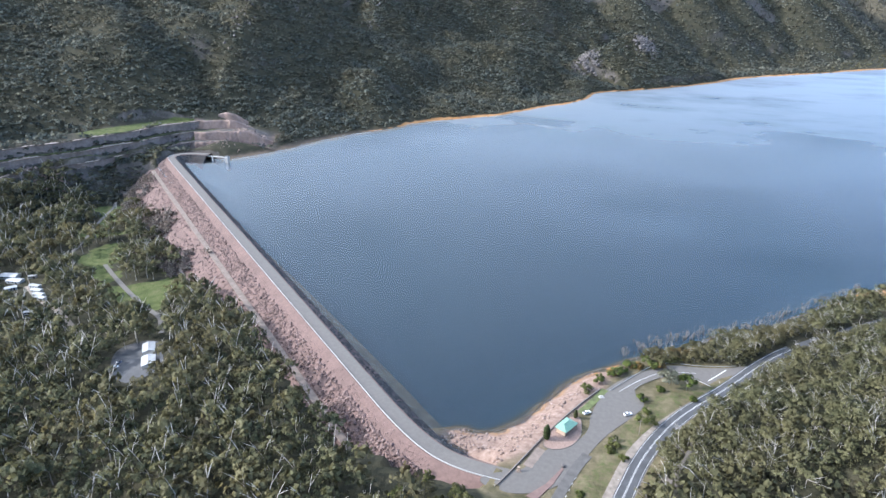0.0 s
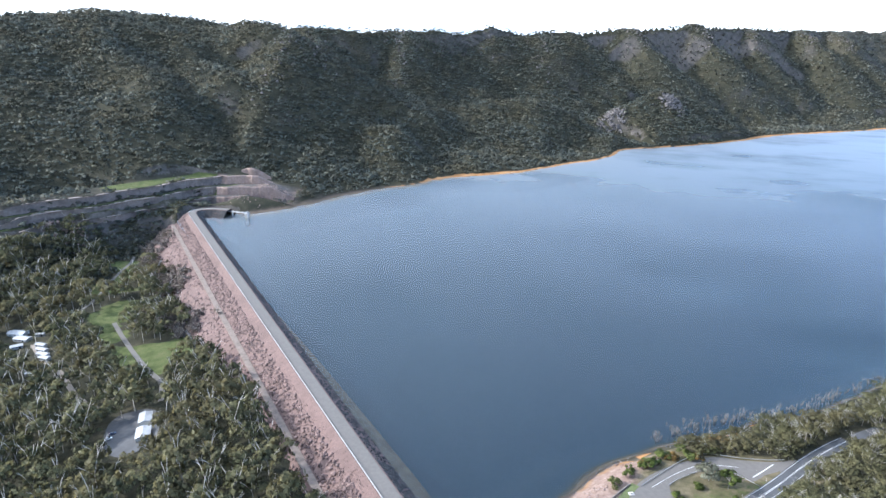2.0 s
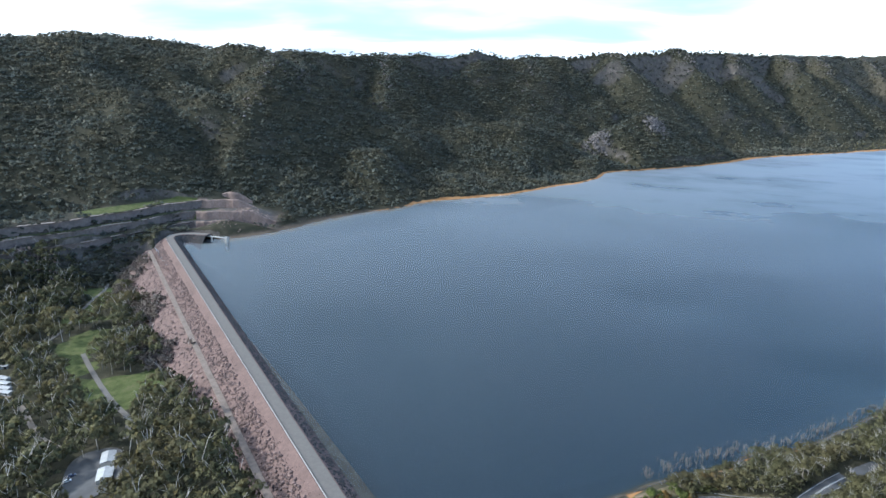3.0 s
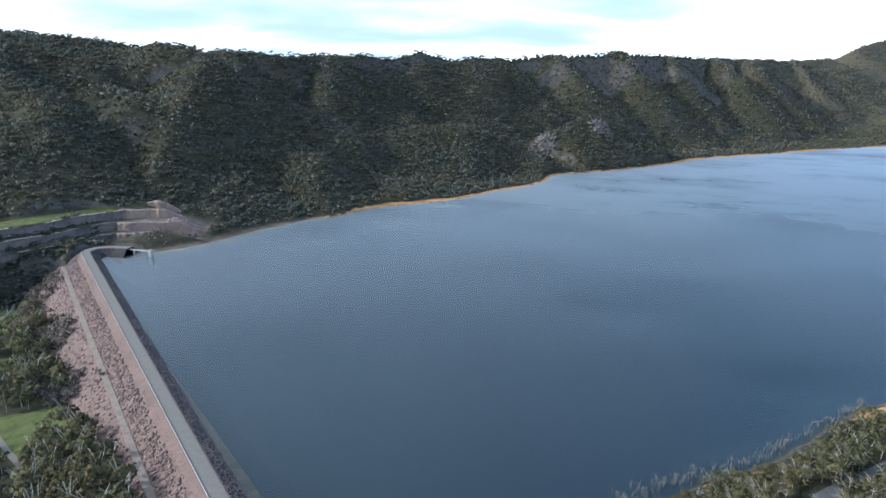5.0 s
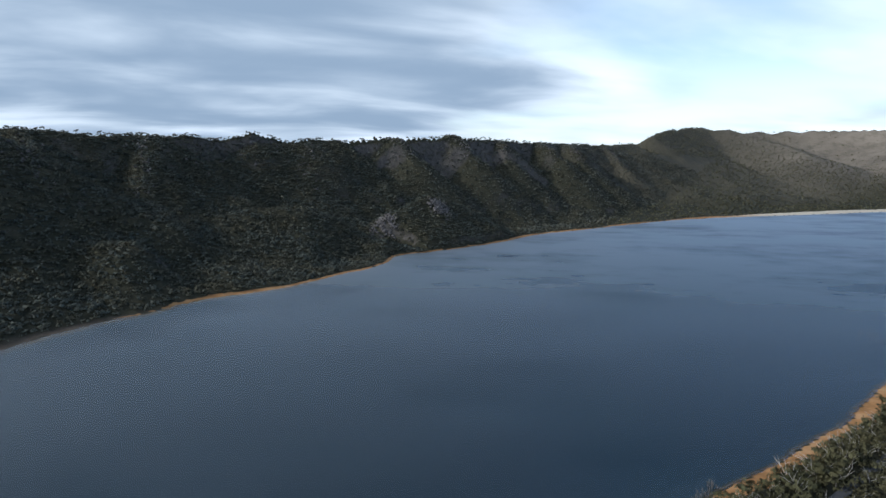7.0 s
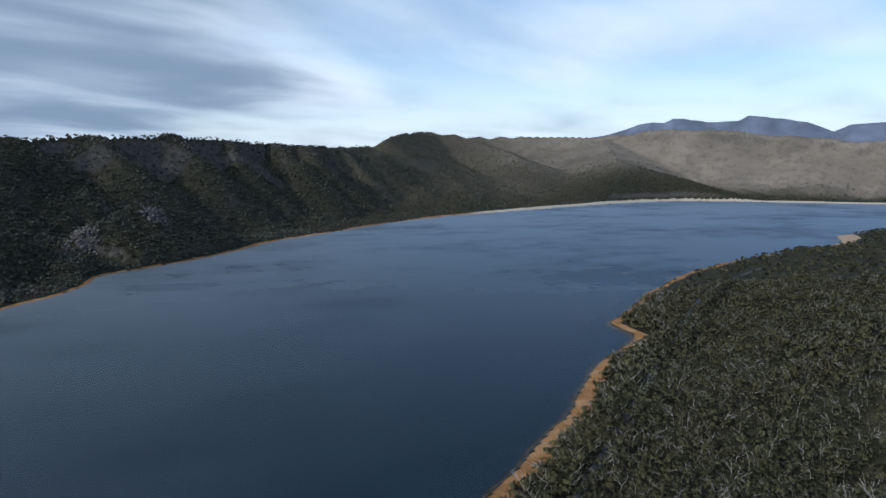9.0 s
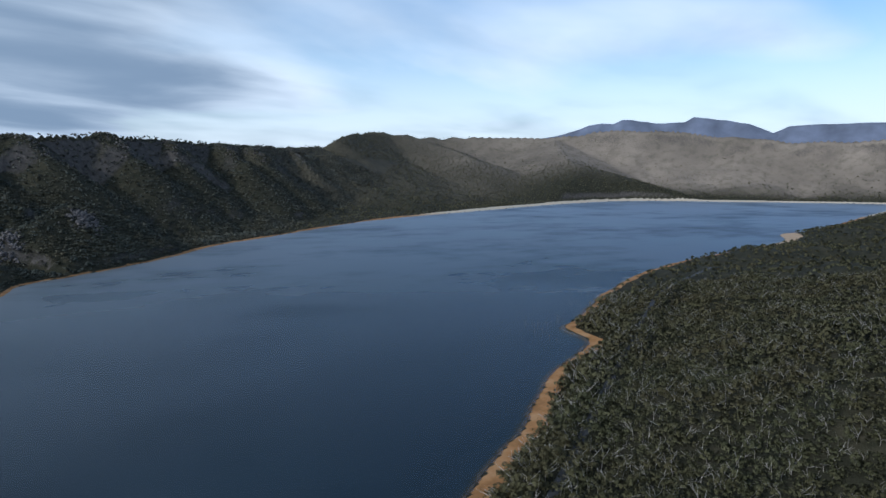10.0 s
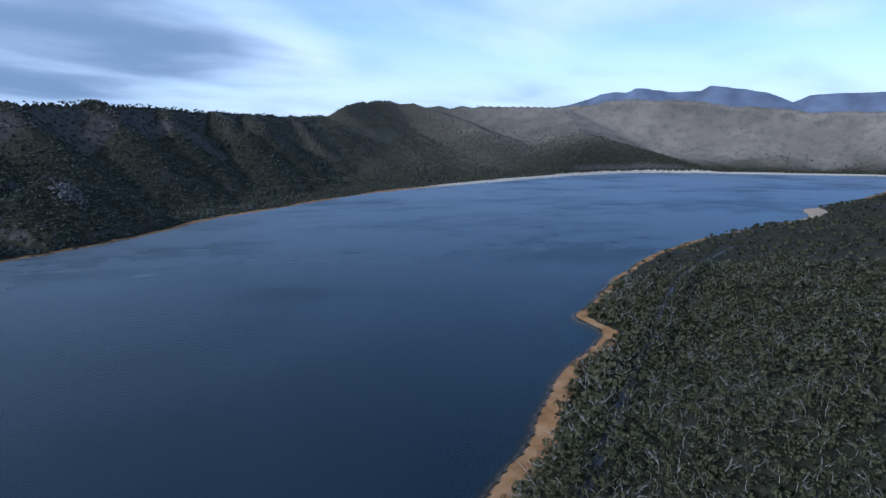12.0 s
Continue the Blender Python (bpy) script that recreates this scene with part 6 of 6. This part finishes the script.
def car(m, paint, label):
    ob = thing("car", label, "car", m, "parked cars")
    prof = [(-2.15, 0.35), (-2.2, 0.62), (-2.1, 0.95), (-1.25, 1.0), (1.0, 1.0), (1.95, 0.88), (2.15, 0.6), (2.1, 0.35)]
    roof = [(-1.75, 0.98), (-1.35, 1.42), (-0.2, 1.5), (0.35, 1.42), (1.15, 0.98)]

    def loft(pts, w0, w1):
        bm = bmesh.new()
        zs = [p[1] for p in pts]
        lo, hi = min(zs), max(zs)
        left = [bm.verts.new((x, (w0 + (w1 - w0) * (z - lo) / (hi - lo)) / 2, z)) for x, z in pts]
        right = [bm.verts.new((x, -(w0 + (w1 - w0) * (z - lo) / (hi - lo)) / 2, z)) for x, z in pts]
        bm.faces.new(left); bm.faces.new(right[::-1])
        n = len(pts)
        for i in range(n):
            j = (i + 1) % n
            bm.faces.new((left[j], left[i], right[i], right[j]))
        bmesh.ops.recalc_face_normals(bm, faces=bm.faces)
        bmesh.ops.bevel(bm, geom=list(bm.edges), offset=0.05, segments=2, affect="EDGES", profile=0.6)
        return bm

    body = part("body", loft(prof, 1.8, 1.66), paint, ob)
    cab = part("cabin_glass", loft(roof, 1.6, 1.25), CAR_GLASS, ob, "dark tinted windows")
    part("roof", boxed((-0.5, 0, 1.5), (1.25, 1.22, 0.06), 0, 0.025), paint, cab)
    for sx in (-1.35, 1.35):
        for sy in (-0.82, 0.82):
            wheel = part("wheel", rodded((sx, sy - 0.1, 0.32), (sx, sy + 0.1, 0.32), 0.32, sides=20), TYRE, ob)
            part("rim", rodded((sx, sy - 0.11, 0.32), (sx, sy + 0.11, 0.32), 0.2, sides=14), RIM, wheel)
    for sy in (-0.62, 0.62):
        part("headlight", boxed((2.08, sy, 0.72), (0.14, 0.36, 0.16), 0, 0.03), LAMP_GLASS, body)
        part("tail_light", boxed((-2.13, sy, 0.8), (0.1, 0.3, 0.2), 0, 0.03), TAIL_RED, body)
    for sy in (-0.92, 0.92):
        part("mirror", boxed((0.75, sy, 1.02), (0.14, 0.18, 0.12), 0, 0.03), paint, body)
    return ob


car(pose(-41, 263.5, 12.2, 0, 0, 52), CAR_WHITE, "white hatchback parked beside the shelter")
car(pose(-21.5, 271, 12.2, 0, 0, 40), CAR_WHITE, "white sedan parked near the bushes")


# ---- the intake at the far abutment ----
def build_intake():
    z = 7.0
    tw = thing("intake_tower", "pale concrete intake tower standing in the water", "tower", pose(-610, 611, 0, 0, 0, 8))
    part("shaft", boxed((0, 0, -6), (4.2, 4.2, 24), 0, 0.15), CONCRETE, tw)
    part("deck", boxed((0, 0, 6.6), (6.0, 6.0, 0.6), 0, 0.08), CONCRETE, tw)
    for sx in (-2.9, 2.9):
        part("railing", boxed((sx, 0, 7.4), (0.08, 5.8, 1.0)), RAIL, tw)
    part("hoist_frame", boxed((0.6, 0.4, 7.9), (1.6, 1.2, 2.0), 0, 0.1), RAIL, tw)
    br = thing("access_bridge", "narrow concrete footbridge to the intake tower", "bridge")
    part("deck", ribbon(np.array([(-652, 606.5), (-632, 608.5), (-613, 610.5)], float), 6.9, -1.1, 1.1, 0, 0.7), CONCRETE, br)
    for o in (-1.05, 1.05):
        part("handrail", ribbon(np.array([(-652, 606.5), (-613, 610.5)], float), 6.9, o - 0.05, o + 0.05, 1.05, 0.12), RAIL, br)
    part("pier", boxed((-634, 608.3, -2), (1.4, 1.8, 17), 0.1, 0.05), CONCRETE, br)


build_intake()


# ---- the hamlet below the dam ----
def shed(m, l, w, h, wall, roof_mat, label, name="shed", group=""):
    ob = thing(name, label, "building" if name != "caravan" else "caravan", m, group)
    part("wall", boxed((0, 0, h / 2), (l, w, h), 0, 0.03), wall, ob)
    bm = bmesh.new()
    a, b, r = l / 2 + 0.4, w / 2 + 0.4, w * 0.14
    for dz in (0.0,):
        v = [bm.verts.new(p) for p in ((-a, -b, h), (a, -b, h), (a, b, h), (-a, b, h), (-a, 0, h + r), (a, 0, h + r))]
        for f in ((0, 1, 5, 4), (2, 3, 4, 5), (1, 2, 5), (3, 0, 4), (3, 2, 1, 0)):
            bm.faces.new([v[i] for i in f])
    bmesh.ops.recalc_face_normals(bm, faces=bm.faces)
    roof = part("roof", bm, roof_mat, ob)
    part("ridge_cap", rodded((-a, 0, h + r + 0.02), (a, 0, h + r + 0.02), 0.1, sides=6), roof_mat, roof)
    part("door", boxed((l * 0.25, -w / 2 - 0.03, min(1.05, h * 0.45)), (1.6, 0.08, min(2.1, h * 0.85)), 0, 0.01), DARK_GLASS, ob, "dark doorway")
    for k in (-0.3, 0.02):
        part("window", boxed((l * k, -w / 2 - 0.03, h * 0.58), (1.3, 0.08, h * 0.32), 0, 0.01), DARK_GLASS, ob, "dark window")
    return ob


def build_hamlet():
    z1 = height_at(-330, 230)
    yard = thing("depot_yard", "worn asphalt yard between the trees", "yard", kind="structure")
    ring = chaikin([(-366, 236), (-352, 252), (-338, 252), (-322, 240), (-308, 226), (-312, 208), (-324, 205), (-345, 214)], 2, True)
    zz = heights(ring)
    bm = bmesh.new()
    vs = [bm.verts.new((p[0], p[1], h + 0.35)) for p, h in zip(ring, zz)]
    bmesh.ops.triangulate(bm, faces=[bm.faces.new(vs)])
    bmesh.ops.recalc_face_normals(bm, faces=bm.faces)
    part("asphalt", bm, ROAD_DARK, yard)
    shed(pose(-335.5, 239.5, z1, 0, 0, -42), 11.5, 7.5, 3.4, WALL_CREAM, ROOF_WHITE, "depot shed with a white sheet roof")
    shed(pose(-322, 227.5, z1, 0, 0, -42), 12, 8.0, 3.6, WALL_CREAM, ROOF_WHITE, "larger depot shed with a white sheet roof")
    car(pose(-345, 222, height_at(-345, 222) + 0.35, 0, 0, 60), CAR_BLUE, "dark blue car parked in the depot yard")
    car(pose(-342.5, 217.5, height_at(-342, 217) + 0.35, 0, 0, 62), CAR_WHITE, "white car parked in the depot yard")
    for n, (x, y, l, w, rz) in enumerate(((-582, 293, 16, 8, 20), (-566, 288, 14, 7, 15), (-553, 276, 9, 5, 60), (-534, 286, 10, 4, 10), (-524, 281, 10, 4, 10), (-514, 276, 10, 4, 12), (-505, 272, 9, 4, 12),
                                           (-528, 260, 7, 3, 40), (-503, 256, 7, 3, 70), (-489, 251, 6, 2.6, 30), (-462, 222, 7, 3, 20), (-457, 235, 8, 4, 80), (-560, 300, 7, 3, 35), (-545, 255, 6, 2.6, 15))):
        z = height_at(x, y)
        if l > 8:
            shed(pose(x, y, z, 0, 0, rz), l, w, 2.7, CABIN_GREY, ROOF_WHITE, "holiday cabin with a white roof among trees", "cabin", "holiday cabins")
        else:
            shed(pose(x, y, z, 0, 0, rz), l, w, 2.5, ROOF_WHITE, ROOF_WHITE, "white caravan parked under trees", "caravan", "caravans")
    for nm, lab, mat, pts, w in (("park_track", "grey sealed track across the lawns", ASPHALT, TRACK_A, 1.9), ("gravel_track", "pale gravel track through the camp", GRAVEL, TRACK_B, 2.0), ("toe_track", "grey track curving below the dam", ASPHALT, TRACK_C, 1.8)):
        line = chaikin(pts, 3)
        fine = np.vstack([np.column_stack([np.linspace(a[0], b[0], 5)[:-1], np.linspace(a[1], b[1], 5)[:-1]]) for a, b in zip(line[:-1], line[1:])] + [line[-1:]])
        hh = np.convolve(np.pad(heights(fine), 4, mode="edge"), np.ones(9) / 9, "valid")
        ob = thing(nm, lab, "track", kind="structure")
        part("surface", ribbon(fine, hh, -w, w, 0.3, 0.6), mat, ob)


build_hamlet()
